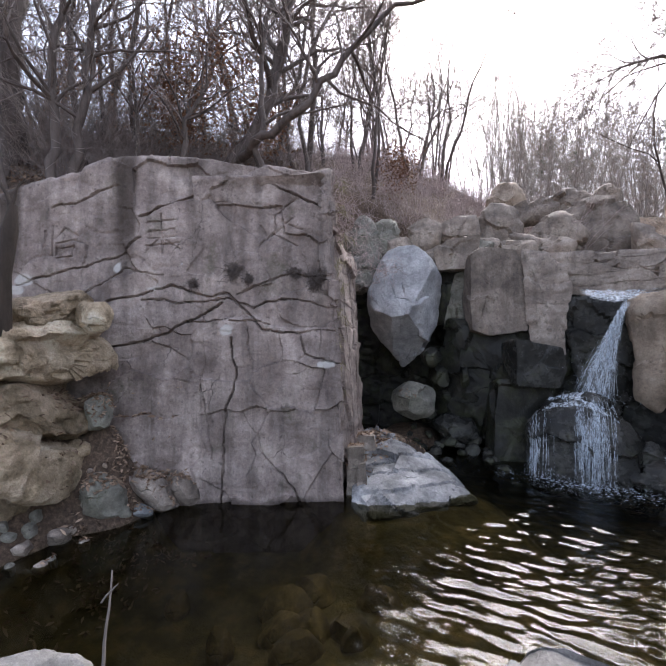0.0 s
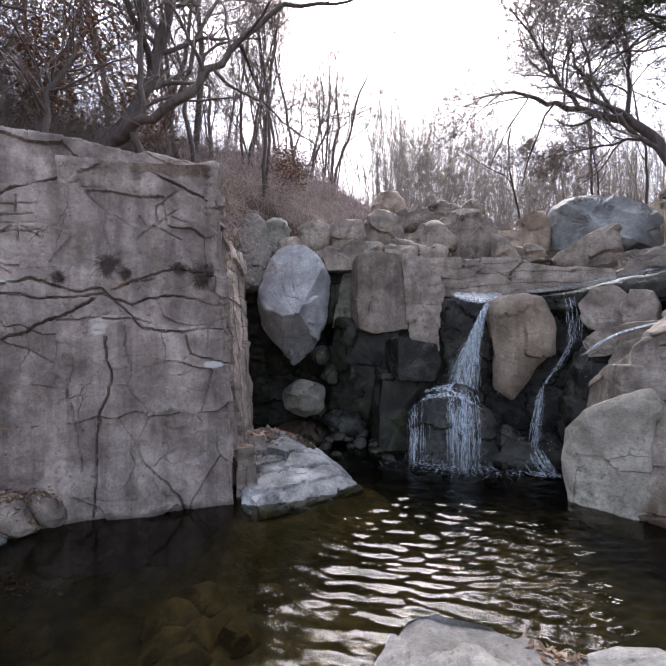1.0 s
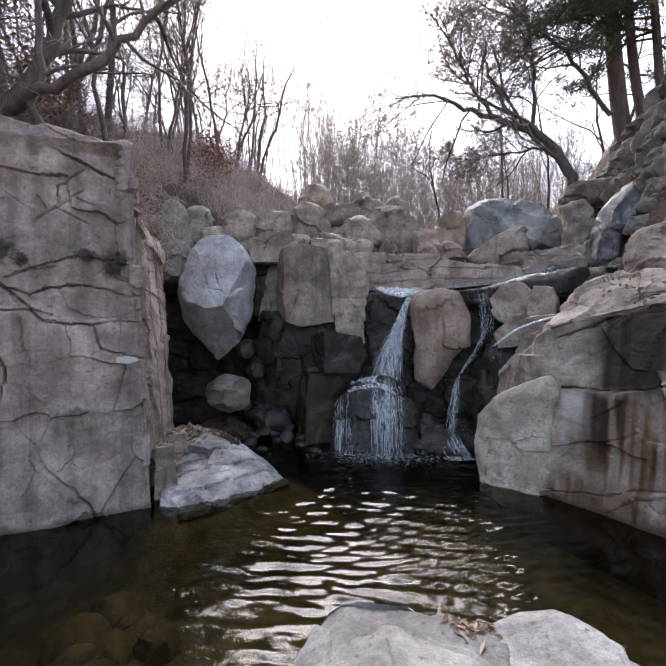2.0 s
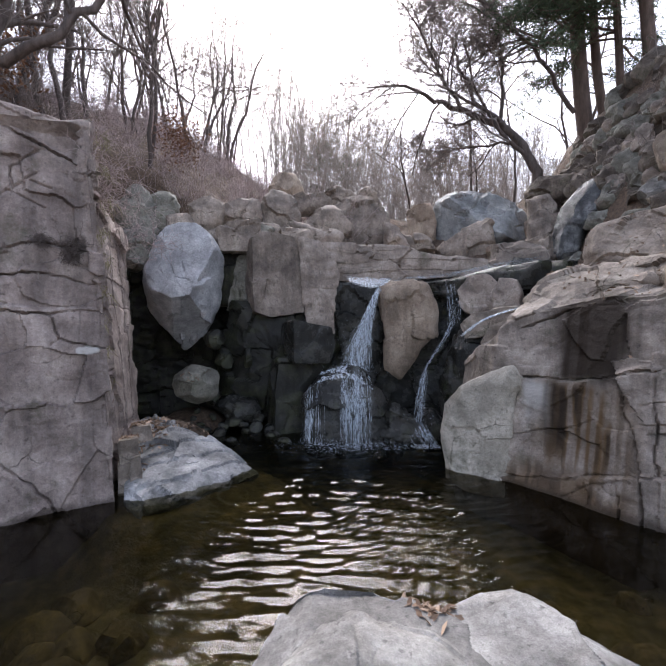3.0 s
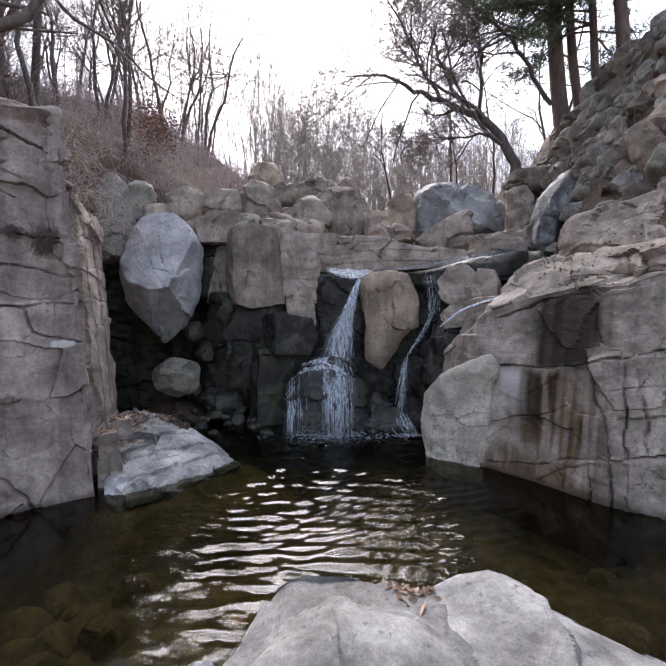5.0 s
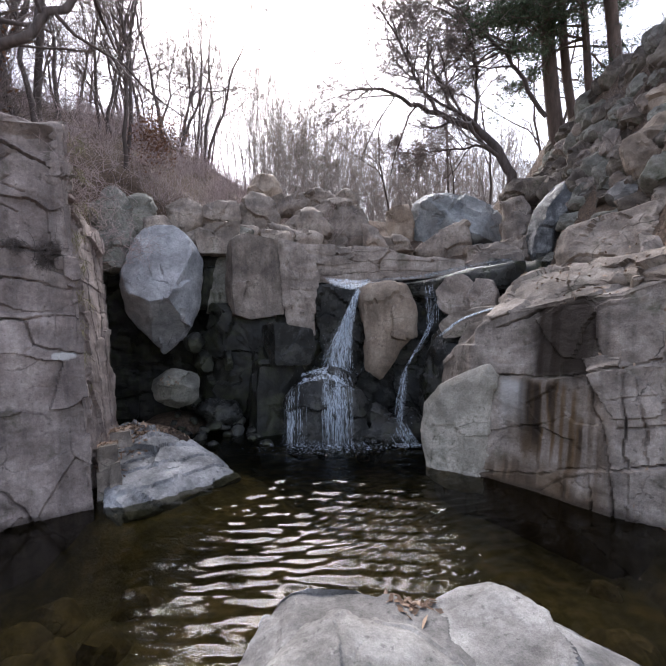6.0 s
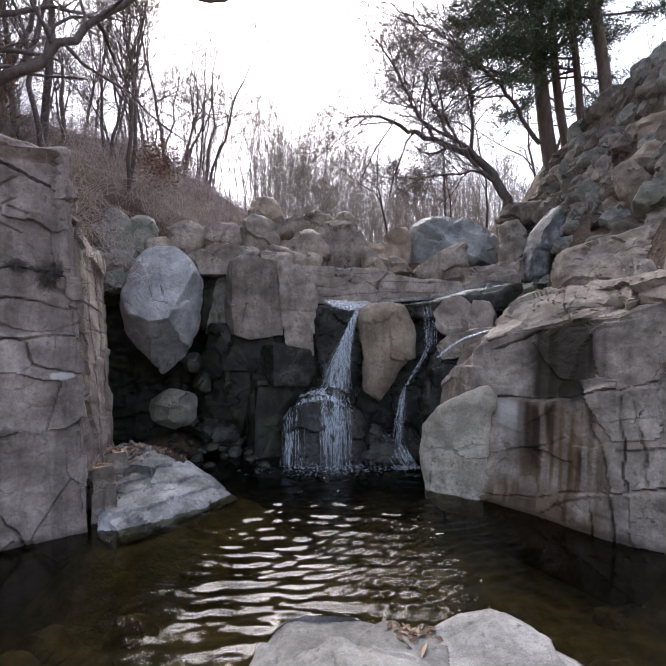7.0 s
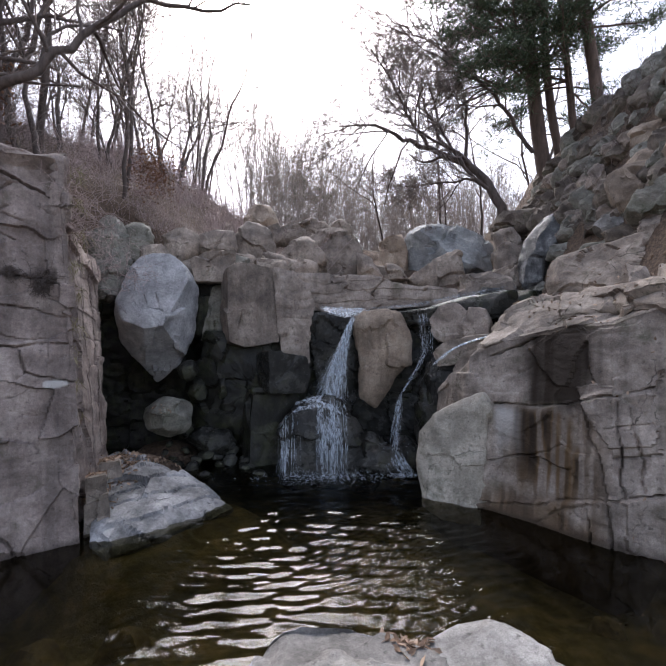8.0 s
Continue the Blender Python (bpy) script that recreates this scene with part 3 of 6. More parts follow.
RIGHT_PLAN = [(1.35, 5.2), (1.5, 4.5), (1.85, 4.18), (2.1, 3.85), (2.39, 3.45), (2.75, 3.2), (3.6, 2.7), (4.8, 1.7)]
RIGHT_TOPS = [1.2, 1.6, 1.85, 1.95, 1.97, 2.1, 2.3, 2.3]
RIGHT_CRACKS = [
    (0.02, 0.06, [(0.96, 1.06), (1.17, 1.08), (1.37, 1.06), (1.63, 1.11), (2.01, 1.23), (2.41, 1.3)]),
    (0.02, 0.06, [(0.79, 0.04), (1.18, 0.11), (1.59, 0.23), (2.07, 0.37), (2.43, 0.48)]),
    (0.018, 0.05, [(1.81, 1.15), (1.87, 0.9), (1.99, 0.63), (2.07, 0.37), (2.1, -0.01)]),
    (0.012, 0.03, [(0.86, 0.43), (1.16, 0.55), (1.56, 0.67), (1.68, 0.75)]),
    (0.012, 0.04, [(2.14, 1.18), (2.16, 0.73), (2.2, 0.43)]),
    (0.012, 0.03, [(2.23, 1.19), (2.29, 0.85), (2.33, 0.49)]),
    (0.014, 0.04, [(1.45, 0.03), (1.71, 0.19), (1.94, 0.3)]),
    (0.012, 0.03, [(1.66, 0.25), (1.68, 0.03)]),
    (0.02, 0.05, [(1.01, 1.54), (1.31, 1.71), (1.69, 1.9), (1.95, 1.96)]),
    (0.014, 0.04, [(1.89, 0.3), (1.92, -0.0)]),
    (0.012, 0.03, [(2.03, 0.93), (2.42, 1.02)]),
    (0.012, 0.03, [(2.1, 0.69), (2.42, 0.79)]),
]


def right_stains(s, z, p):
    """Rust-brown water marks that run down from the seams, and a wet band at the water."""
    raw = noise3(np.column_stack([s * 24, z * 0.7, s * 0]), 101)
    streak, fringe = smooth01(0.0, 0.2, raw), smooth01(-0.22, 0.02, raw)
    wob = 0.10 * fbm(np.column_stack([s * 6, z * 1.2, s * 0]), 3, 102)
    hem = 0.09 * fbm(np.column_stack([s * 14, z * 0.5, s * 0 + 4]), 3, 104)
    fine = smooth01(-0.2, 0.3, noise3(np.column_stack([s * 42, z * 0.8, s * 0]), 105))
    streak = streak * (0.75 + 0.25 * fine)
    box = smooth01(1.28, 1.40, s + wob) * smooth01(1.92, 1.76, s + wob) * smooth01(1.04, 1.14, z + 0.3 * hem) * smooth01(2.3, 1.9, z + wob)
    low = smooth01(1.0, 1.3, s + wob) * smooth01(2.1, 1.7, s + wob) * smooth01(1.10, 0.98, z + 0.3 * hem) * smooth01(-0.05, 0.45, z + 1.6 * hem)
    foot = smooth01(0.8, 1.0, s) * smooth01(2.15, 1.9, s) * smooth01(0.34, 0.05, z + wob)
    band = 0.7 * smooth01(0.09, 0.0, z + 0.03 * noise3(p * 5, 103))
    dark = np.maximum(np.maximum(box * (0.92 + 0.08 * streak), 0.98 * low * streak * smooth01(0.1, 0.6, z)), np.maximum(band, 0.6 * foot * streak))
    rust = np.maximum(0.95 * low * (0.25 + 0.75 * fringe), 0.75 * foot)
    white = 0.7 * smooth01(1.0, 1.1, s) * smooth01(1.32, 1.12, s + wob) * smooth01(1.08, 0.98, z) * smooth01(0.4, 0.95, z + hem)
    return np.stack([dark, rust, white], 1)


cliff("wall_stained", RIGHT_PLAN, RIGHT_TOPS, -0.7, 0.0165, RIGHT_CRACKS, "rust", "low granite face with rust-brown run-off stains", rough=0.36,
      cap=1.5, cap_rise=0.38, lean=0.10, stains=right_stains, seed=8,
      steps=[(0.04, 0.05, [(0.9, 1.05), (1.37, 1.06), (1.63, 1.11), (2.01, 1.23), (2.6, 1.3)]), (0.03, 0.05, [(0.7, 0.04), (1.18, 0.11), (1.59, 0.23), (2.07, 0.37), (2.6, 0.5)])])

# back wall: near-black colour stands in for the cave's deep shade
cliff("wall_gully", [(-4.4, 5.0), (-4.2, 6.4), (-3.7, 7.3), (-1.9, 7.5), (-1.4, 7.2), (-0.5, 7.2), (1.2, 7.25), (2.5, 7.1), (3.4, 6.3), (3.6, 5.0)], [2.9, 3.0, 3.05, 3.05, 2.8, 2.75, 2.6, 2.5, 2.4, 2.2], -0.7, 0.035, [], "wetg_shade",
      "damp rock behind the falls and the hollow, shade in its colour", rough=1.3, cap=1.0, cap_rise=0.1, seed=14)

# ---- boulders and blocks ----
def stand_low(x, y):
    return float(ground_height(np.array([float(x)]), np.array([float(y)]))[0])


def slope_stone(place, wide, high, mat):
    """A rough field stone of the tumbled wall on the slope."""
    r = np.random.default_rng(int(abs(place[0] * 1000 + place[2] * 777)))
    n = 7
    ring = []
    for k in range(n):
        a = 2 * math.pi * (k + r.uniform(-0.25, 0.25)) / n
        s = r.uniform(0.8, 1.2)
        ring.append((wide * s * math.cos(a), high * s * math.sin(a)))
    turn = math.degrees(math.atan2(-place[0], place[1])) + r.uniform(-15, 15)
    rock("field_stone", "", place, turn, r.uniform(0, 15), 0.9 * wide + 0.2, 0.3 * min(wide, high), 3.6, mat, 0.8, ring,
         label="rough field stone in the tumbled pile on the slope", group="tumbled stones")


rock("pale_boulder", 'pale', (-2.39, 6.33, 2.16), 20, 0, 1.3, 0.60, 1.6, "pale", 0.4, [(-0.02, 0.92), (0.21, 0.90), (0.47, 0.62), (0.57, 0.36), (0.56, 0.07), (0.50, -0.25), (0.38, -0.56), (0.18, -0.86), (0.0, -1.04), (-0.16, -0.86), (-0.33, -0.60), (-0.49, -0.36), (-0.56, -0.03), (-0.55, 0.22), (-0.42, 0.56), (-0.23, 0.84)], pole=(0.0, -0.26),
     facets=((-0.18, 0.52, 0.83, 0.34), (-0.5, 0.45, 0.74, 0.40), (0.05, -0.76, 0.65, 0.50), (0.82, -0.12, 0.56, 0.40), (-0.6, -0.6, 0.53, 0.50)))
rock("stone_block", '', (-1.65, 6.73, 2.98), 14, 0, 0.7, 0.0, 7, "rock", 0.35, [(-0.34, 0.05), (-0.16, 0.18), (0.33, 0.25), (0.34, 0.07), (0.13, -0.27), (-0.29, -0.28)], facets=SPLIT)
rock("stone_block", '', (-1.00, 6.56, 2.35), 24, 0, 1.3, 0.0, 9, "rock", 0.3, [(-0.38, 0.48), (-0.22, 0.58), (0.28, 0.54), (0.37, 0.42), (0.4, -0.1), (0.39, -0.6), (-0.13, -0.66), (-0.36, -0.58), (-0.39, -0.12)], facets=SPLIT)
rock("stone_block", '', (-1.62, 6.95, 2.22), 8, 0, 0.6, 0.0, 7, "moss", 0.4, [(-0.10, 0.42), (0.3, 0.55), (0.36, -0.5), (-0.32, -0.46), (-0.22, -0.05)], facets=SPLIT)
rock("ledge_rock", '', (0.62, 7.02, 2.55), -4, 0, 1.6, 0.02, 6, "rock", 0.35, [(-1.33, 0.37), (-0.69, 0.31), (0.27, 0.26), (0.95, 0.10), (1.6, 0.0), (1.6, -0.2), (0.47, -0.29), (-0.29, -0.33), (-0.9, -0.29), (-1.2, -0.28)], facets=SPLIT, strata=(0.17, 0.012))
rock("fluted_rock", '', (-0.35, 6.72, 2.13), 6, 0, 1.0, 0.02, 6, "rock", 0.35, [(-0.34, 0.74), (-0.05, 0.69), (0.22, 0.48), (0.27, 0.13), (0.2, -0.2), (0.22, -0.74), (-0.02, -0.71), (-0.25, -0.51), (-0.31, 0.12)], facets=SPLIT, strata=(0.15, 0.014))
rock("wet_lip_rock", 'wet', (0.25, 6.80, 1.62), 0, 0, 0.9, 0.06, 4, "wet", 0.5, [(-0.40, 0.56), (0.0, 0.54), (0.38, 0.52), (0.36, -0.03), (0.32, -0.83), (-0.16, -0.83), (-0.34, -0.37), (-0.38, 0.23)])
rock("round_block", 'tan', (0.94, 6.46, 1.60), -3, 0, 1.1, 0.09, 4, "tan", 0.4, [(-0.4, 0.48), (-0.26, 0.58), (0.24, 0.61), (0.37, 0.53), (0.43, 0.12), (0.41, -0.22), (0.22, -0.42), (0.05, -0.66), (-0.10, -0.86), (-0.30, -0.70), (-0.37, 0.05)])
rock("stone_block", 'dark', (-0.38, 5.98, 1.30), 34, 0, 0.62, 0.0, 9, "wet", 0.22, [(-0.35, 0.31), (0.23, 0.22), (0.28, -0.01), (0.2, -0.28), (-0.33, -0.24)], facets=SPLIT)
rock("stone_block", 'dark', (-0.62, 6.12, 0.60), 24, 0, 0.8, 0.0, 7, "wetg_shade", 0.4, [(-0.33, 0.46), (0.26, 0.40), (0.42, 0.12), (0.36, -0.75), (-0.36, -0.75), (-0.38, 0.0)], facets=SPLIT)
rock("wet_rock", 'wet', (-1.03, 6.86, 0.92), 9, 0, 1.0, 0.15, 4, "wetg_shade", 0.65, [(-0.78, 0.97), (-0.12, 0.97), (0.97, 0.97), (1.04, 0.49), (0.69, -0.14), (0.61, -1.02), (-0.15, -0.98), (-0.55, -0.86), (-1.0, -0.43), (-0.92, 0.37)])
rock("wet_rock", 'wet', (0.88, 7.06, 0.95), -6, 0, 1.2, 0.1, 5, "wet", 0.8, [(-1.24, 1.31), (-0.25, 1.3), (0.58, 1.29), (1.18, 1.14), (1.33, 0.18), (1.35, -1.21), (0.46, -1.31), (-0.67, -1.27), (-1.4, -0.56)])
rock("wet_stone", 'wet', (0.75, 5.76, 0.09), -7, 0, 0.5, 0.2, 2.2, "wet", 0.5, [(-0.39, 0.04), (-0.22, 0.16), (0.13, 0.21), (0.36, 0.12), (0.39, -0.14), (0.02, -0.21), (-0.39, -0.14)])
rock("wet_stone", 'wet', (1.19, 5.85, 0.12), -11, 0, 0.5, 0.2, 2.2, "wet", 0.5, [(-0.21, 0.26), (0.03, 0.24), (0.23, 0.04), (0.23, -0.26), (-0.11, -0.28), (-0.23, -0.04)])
rock("stone_block", '', (1.94, 6.28, 1.99), -16, 0, 0.8, 0.02, 6, "rock", 0.3, [(-0.3, 0.06), (-0.13, 0.26), (0.11, 0.29), (0.27, 0.17), (0.24, -0.07), (0.29, -0.27), (-0.12, -0.29), (-0.24, -0.16)], facets=SPLIT)
rock("stone_block", '', (2.22, 5.98, 1.95), -30, 0, 0.7, 0.02, 6, "rock", 0.3, [(-0.18, 0.02), (-0.09, 0.25), (0.09, 0.22), (0.17, 0.05), (0.15, -0.16), (0.04, -0.25), (-0.14, -0.22)], facets=SPLIT)
rock("flow_ledge", 'wet', (1.86, 5.75, 0.90), -31, 0, 0.9, 0.06, 3.5, "wet", 0.45, [(-0.45, 0.55), (-0.3, 0.66), (0.3, 0.72), (0.36, 0.38), (0.2, -0.34), (-0.1, -1.1), (-0.6, -1.1), (-0.55, 0.1)])
rock("stone_block", '', (1.92, 5.66, 1.62), -25, 0, 0.7, 0.0, 6, "rust2", 0.4, [(-0.4, -0.06), (-0.21, 0.1), (0.14, 0.15), (0.45, 0.17), (0.42, -0.05), (0.05, -0.1), (-0.12, -0.22), (-0.31, -0.24)], facets=SPLIT)
rock("stone_block", '', (1.95, 5.16, 1.36), -40, 0, 1.0, 0.02, 6, "rust2", 0.3, [(-0.34, -0.01), (-0.20, 0.2), (0.24, 0.35), (0.4, 0.30), (0.36, -0.3), (0.08, -0.40), (-0.30, -0.50)], facets=SPLIT)
rock("water_worn_boulder", '', (1.45, 4.52, 0.52), -32, 0, 0.8, 0.05, 6, "smooth", 0.3, [(-0.39, 0.19), (-0.23, 0.39), (0.08, 0.55), (0.29, 0.62), (0.36, 0.5), (0.30, 0.1), (0.26, -0.7), (-0.15, -0.72), (-0.37, -0.62), (-0.43, -0.2)], facets=SPLIT)
rock("chute_rock", 'wet', (3.68, 6.95, 3.22), -32, 6, 1.5, 0.22, 3, "wetb", 0.5, [(-0.31, -0.55), (-0.36, -0.11), (-0.25, 0.36), (0.04, 0.60), (0.40, 0.62), (0.42, 0.3), (0.22, -0.1), (0.06, -0.41), (0.0, -0.78), (-0.25, -0.78)])
rock("chute_rock", 'wet', (4.38, 6.85, 3.58), -36, 10, 1.2, 0.14, 4, "wetb", 0.55, [(-0.38, 0.07), (-0.28, 0.29), (0.11, 0.36), (0.42, 0.08), (0.40, -0.28), (0.02, -0.36), (-0.34, -0.4)])
rock("slope_slab", '', (3.42, 4.86, 2.60), -58, 22, 1.2, 0.10, 5, "rock", 0.5, [(-0.72, -0.30), (-0.74, 0.10), (-0.50, 0.26), (0.0, 0.28), (0.50, 0.40), (0.8, 0.42), (0.85, -0.45), (0.05, -0.50), (-0.4, -0.45)])
rock("dome_boulder", 'blue', (3.13, 10.00, 3.86), -15, 0, 2.0, 0.5, 2.6, "blue", 0.6, [(-1.16, 0.32), (-0.92, 0.62), (-0.3, 0.68), (0.22, 0.62), (0.73, 0.38), (1.02, -0.1), (1.0, -0.75), (0.11, -0.85), (-1.1, -0.70)])
rock("stone_block", '', (1.77, 10.11, 3.88), -9, 0, 0.7, 0.02, 6, "tan", 0.5, [(-0.35, 0.29), (0.18, 0.44), (0.35, -0.03), (0.29, -0.46), (-0.3, -0.33)])
rock("stone_block", '', (2.38, 8.76, 3.19), -23, 10, 0.8, 0.10, 4.6, "rock", 0.6, [(-0.6, -0.11), (0.08, 0.31), (0.48, 0.39), (0.58, -0.19), (0.11, -0.44), (-0.55, -0.36)])
rock("stone_block", '', (0.24, 9.05, 3.54), 4, 8, 1.2, 0.10, 4.6, "rock", 0.6, [(-0.61, 0.39), (-0.37, 0.55), (0.03, 0.64), (0.51, 0.57), (0.72, 0.21), (0.67, -0.58), (-0.09, -0.63), (-0.71, -0.59), (-0.66, -0.1)])
rock("stone_block", '', (-0.41, 8.54, 3.42), 3, 5, 0.9, 0.10, 4.6, "rock", 0.6, [(-0.5, 0.06), (-0.21, 0.36), (0.15, 0.44), (0.5, 0.01), (0.44, -0.3), (-0.3, -0.44)])
rock("stone_block", '', (-1.26, 8.14, 3.62), 18, 5, 0.9, 0.10, 4.6, "rock", 0.6, [(-0.44, 0.11), (-0.09, 0.45), (0.26, 0.38), (0.46, 0.0), (0.37, -0.35), (-0.11, -0.47), (-0.45, -0.4)])
rock("dome_boulder", '', (-1.39, 9.74, 4.47), 9, 0, 1.0, 0.3, 2.2, "tan", 0.65, [(-0.38, 0.23), (-0.05, 0.49), (0.23, 0.41), (0.39, 0.08), (0.35, -0.48), (-0.25, -0.41)])
rock("stone_block", '', (-0.70, 9.22, 4.10), 5, 0, 0.6, 0.07, 4.6, "rock", 0.6, [(-0.39, 0.1), (-0.04, 0.22), (0.4, 0.12), (0.34, -0.18), (-0.34, -0.23)])
rock("stone_block", '', (-0.13, 9.95, 4.42), 1, 10, 0.6, 0.07, 4.6, "rock", 0.6, [(-0.48, 0.1), (-0.05, 0.29), (0.48, -0.01), (0.43, -0.23), (-0.43, -0.29)])
rock("stone_block", '', (0.48, 9.94, 4.34), -2, 0, 0.6, 0.12, 4.2, "rock", 0.65, [(-0.29, 0.08), (-0.03, 0.24), (0.24, 0.15), (0.29, -0.19), (-0.24, -0.24)])
rock("stone_block", '', (-3.22, 6.67, 3.32), 39, 0, 0.7, 0.08, 4.6, "moss", 0.6, [(-0.29, 0.15), (-0.06, 0.41), (0.18, 0.37), (0.31, 0.04), (0.23, -0.33), (-0.17, -0.45)])
rock("stone_block", '', (-2.93, 6.91, 3.37), 29, 0, 0.7, 0.08, 4.6, "moss", 0.6, [(-0.24, 0.2), (-0.03, 0.32), (0.19, 0.31), (0.25, 0.03), (0.06, -0.32), (-0.17, -0.31)])
rock("stone_block", '', (-2.38, 7.34, 3.40), 19, 0, 0.6, 0.08, 4.6, "rock", 0.6, [(-0.28, 0.18), (0.02, 0.34), (0.3, 0.23), (0.26, -0.16), (-0.07, -0.34), (-0.27, -0.12)])
rock("stone_block", '', (-2.66, 6.92, 3.17), 22, 0, 0.5, 0.07, 4.6, "rock", 0.6, [(-0.23, 0.12), (0.11, 0.19), (0.24, 0.02), (0.06, -0.17), (-0.21, -0.16)])
rock("stone_block", '', (-3.14, 6.59, 2.72), 36, 0, 0.8, 0.08, 4.6, "moss", 0.6, [(-0.26, 0.25), (0.19, 0.36), (0.28, 0.09), (0.0, -0.34), (-0.21, -0.29)])
rock("stone_block", '', (-2.31, 7.36, 3.04), 18, 0, 0.5, 0.06, 4.2, "rock", 0.65, [(-0.18, 0.09), (0.08, 0.17), (0.19, -0.0), (0.07, -0.16), (-0.15, -0.13)])
rock("stone_block", '', (-1.92, 7.79, 3.59), 15, 0, 0.5, 0.07, 4.6, "rock", 0.6, [(-0.34, 0.05), (0.02, 0.25), (0.35, 0.19), (0.39, -0.14), (-0.14, -0.25), (-0.38, -0.19)])
rock("cave_stone", '', (-2.13, 5.99, 0.70), 21, 0, 0.7, 0.2, 2.0, "moss", 0.4, [(-0.33, 0.03), (-0.06, 0.28), (0.12, 0.25), (0.35, 0.13), (0.3, -0.18), (0.07, -0.28), (-0.24, -0.16)], pole=(-0.05, 0.05), facets=((-0.3, 0.75, 0.6, 0.22), (-0.75, -0.1, 0.65, 0.20), (0.35, -0.3, 0.88, 0.22), (0.7, 0.45, 0.5, 0.24)))
rock("chute_stone", '', (3.55, 7.93, 3.08), -24, 0, 0.5, 0.10, 4.6, "rock", 0.6, [(-0.3, 0.35), (0.01, 0.51), (0.28, 0.3), (0.27, -0.19), (0.03, -0.51), (-0.25, -0.24)])
rock("chute_stone", '', (3.42, 7.33, 2.77), -25, 0, 0.5, 0.10, 4.6, "rock", 0.6, [(-0.22, 0.08), (0.03, 0.29), (0.21, 0.16), (0.19, -0.3), (-0.21, -0.24)])
rock("ridge_stone", '', (4.06, 8.57, 4.17), -25, 0, 0.6, 0.12, 4.2, "dark", 0.9, [(-0.53, -0.02), (-0.28, 0.21), (0.34, 0.23), (0.5, -0.01), (0.27, -0.28), (-0.48, -0.22)])
rock("ridge_stone", '', (3.79, 8.48, 3.66), -24, 0, 0.6, 0.10, 4.6, "rock", 0.6, [(-0.29, 0.3), (0.09, 0.34), (0.27, 0.07), (0.1, -0.36), (-0.23, -0.25)])
rock("stacked_stone", 'tan', (-3.96, 1.54, 1.87), 89, 0, 0.8, 0.1, 5, "lichen", 0.9, [(-0.57, 0.04), (0.05, 0.07), (0.42, 0.11), (0.76, 0.18), (0.8, 0.02), (0.76, -0.11), (0.36, -0.1), (-0.57, -0.13)])
rock("stacked_stone", 'tan', (-3.59, 2.18, 1.81), 79, 0, 0.8, 0.12, 3, "lichen", 0.8, [(-0.09, 0.15), (0.06, 0.16), (0.11, 0.05), (0.08, -0.12), (-0.03, -0.15), (-0.1, -0.04)])
rock("stacked_stone", 'tan', (-3.90, 1.57, 1.56), 88, 0, 0.8, 0.16, 4, "lichen", 1.0, [(-0.61, 0.24), (-0.0, 0.24), (0.46, 0.21), (0.8, 0.07), (0.89, -0.05), (0.86, -0.18), (0.6, -0.29), (0.17, -0.28), (-0.61, -0.16)])
rock("stacked_stone", 'tan', (-3.92, 1.51, 1.14), 89, 0, 0.9, 0.2, 3.5, "lichen", 1.0, [(-0.55, 0.29), (0.07, 0.21), (0.43, 0.15), (0.68, 0.05), (0.77, -0.07), (0.74, -0.28), (0.61, -0.37), (0.24, -0.3), (-0.55, -0.05)])
rock("stacked_stone", 'tan', (-3.87, 1.49, 0.70), 89, 0, 0.9, 0.22, 3.5, "lichen", 1.0, [(-0.54, 0.38), (0.07, 0.28), (0.33, 0.14), (0.67, 0.05), (0.76, -0.1), (0.73, -0.33), (0.53, -0.4), (0.24, -0.37), (-0.09, -0.21), (-0.54, -0.01)])
rock("stacked_stone", 'tan', (-3.88, 1.33, 0.44), 91, 0, 0.7, 0.15, 3, "lichen", 0.9, [(-0.39, 0.25), (0.06, 0.1), (0.31, 0.13), (0.5, -0.18), (0.4, -0.28), (0.06, -0.24), (-0.39, -0.0)])
rock("bank_stone", '', (-3.77, 2.27, 0.97), 59, 0, 0.5, 0.12, 3, "moss", 0.5, [(-0.12, 0.1), (-0.01, 0.16), (0.11, 0.12), (0.12, -0.02), (0.08, -0.15), (-0.09, -0.15)])
rock("bank_stone", '', (-3.61, 2.25, 0.26), 68, 20, 0.5, 0.15, 2.5, "moss", 0.5, [(-0.2, 0.07), (-0.11, 0.21), (0.04, 0.2), (0.17, 0.03), (0.2, -0.21), (-0.02, -0.2), (-0.19, -0.13)])
rock("bank_stone", '', (-3.51, 2.65, 0.22), 68, 25, 0.4, 0.12, 2.5, "rock", 0.5, [(-0.22, 0.2), (-0.06, 0.22), (0.15, 0.0), (0.22, -0.19), (0.04, -0.21), (-0.16, -0.01)])
rock("bank_stone", '', (-3.40, 2.87, 0.17), 65, 20, 0.3, 0.1, 2.5, "rock", 0.5, [(-0.16, 0.19), (-0.03, 0.17), (0.18, -0.04), (0.17, -0.2), (-0.01, -0.14)])
rock("bank_stone", '', (-3.50, 2.49, 0.07), 55, 40, 0.3, 0.06, 2.5, "blue", 0.4, [(-0.11, 0.04), (0.01, 0.06), (0.12, 0.0), (0.11, -0.06), (-0.1, -0.04)])
rock("bank_stone", '', (-3.66, 1.61, 0.08), 66, 40, 0.3, 0.06, 2.5, "rock", 0.5, [(-0.08, 0.01), (0.03, 0.06), (0.08, -0.01), (0.03, -0.08), (-0.08, -0.05)])
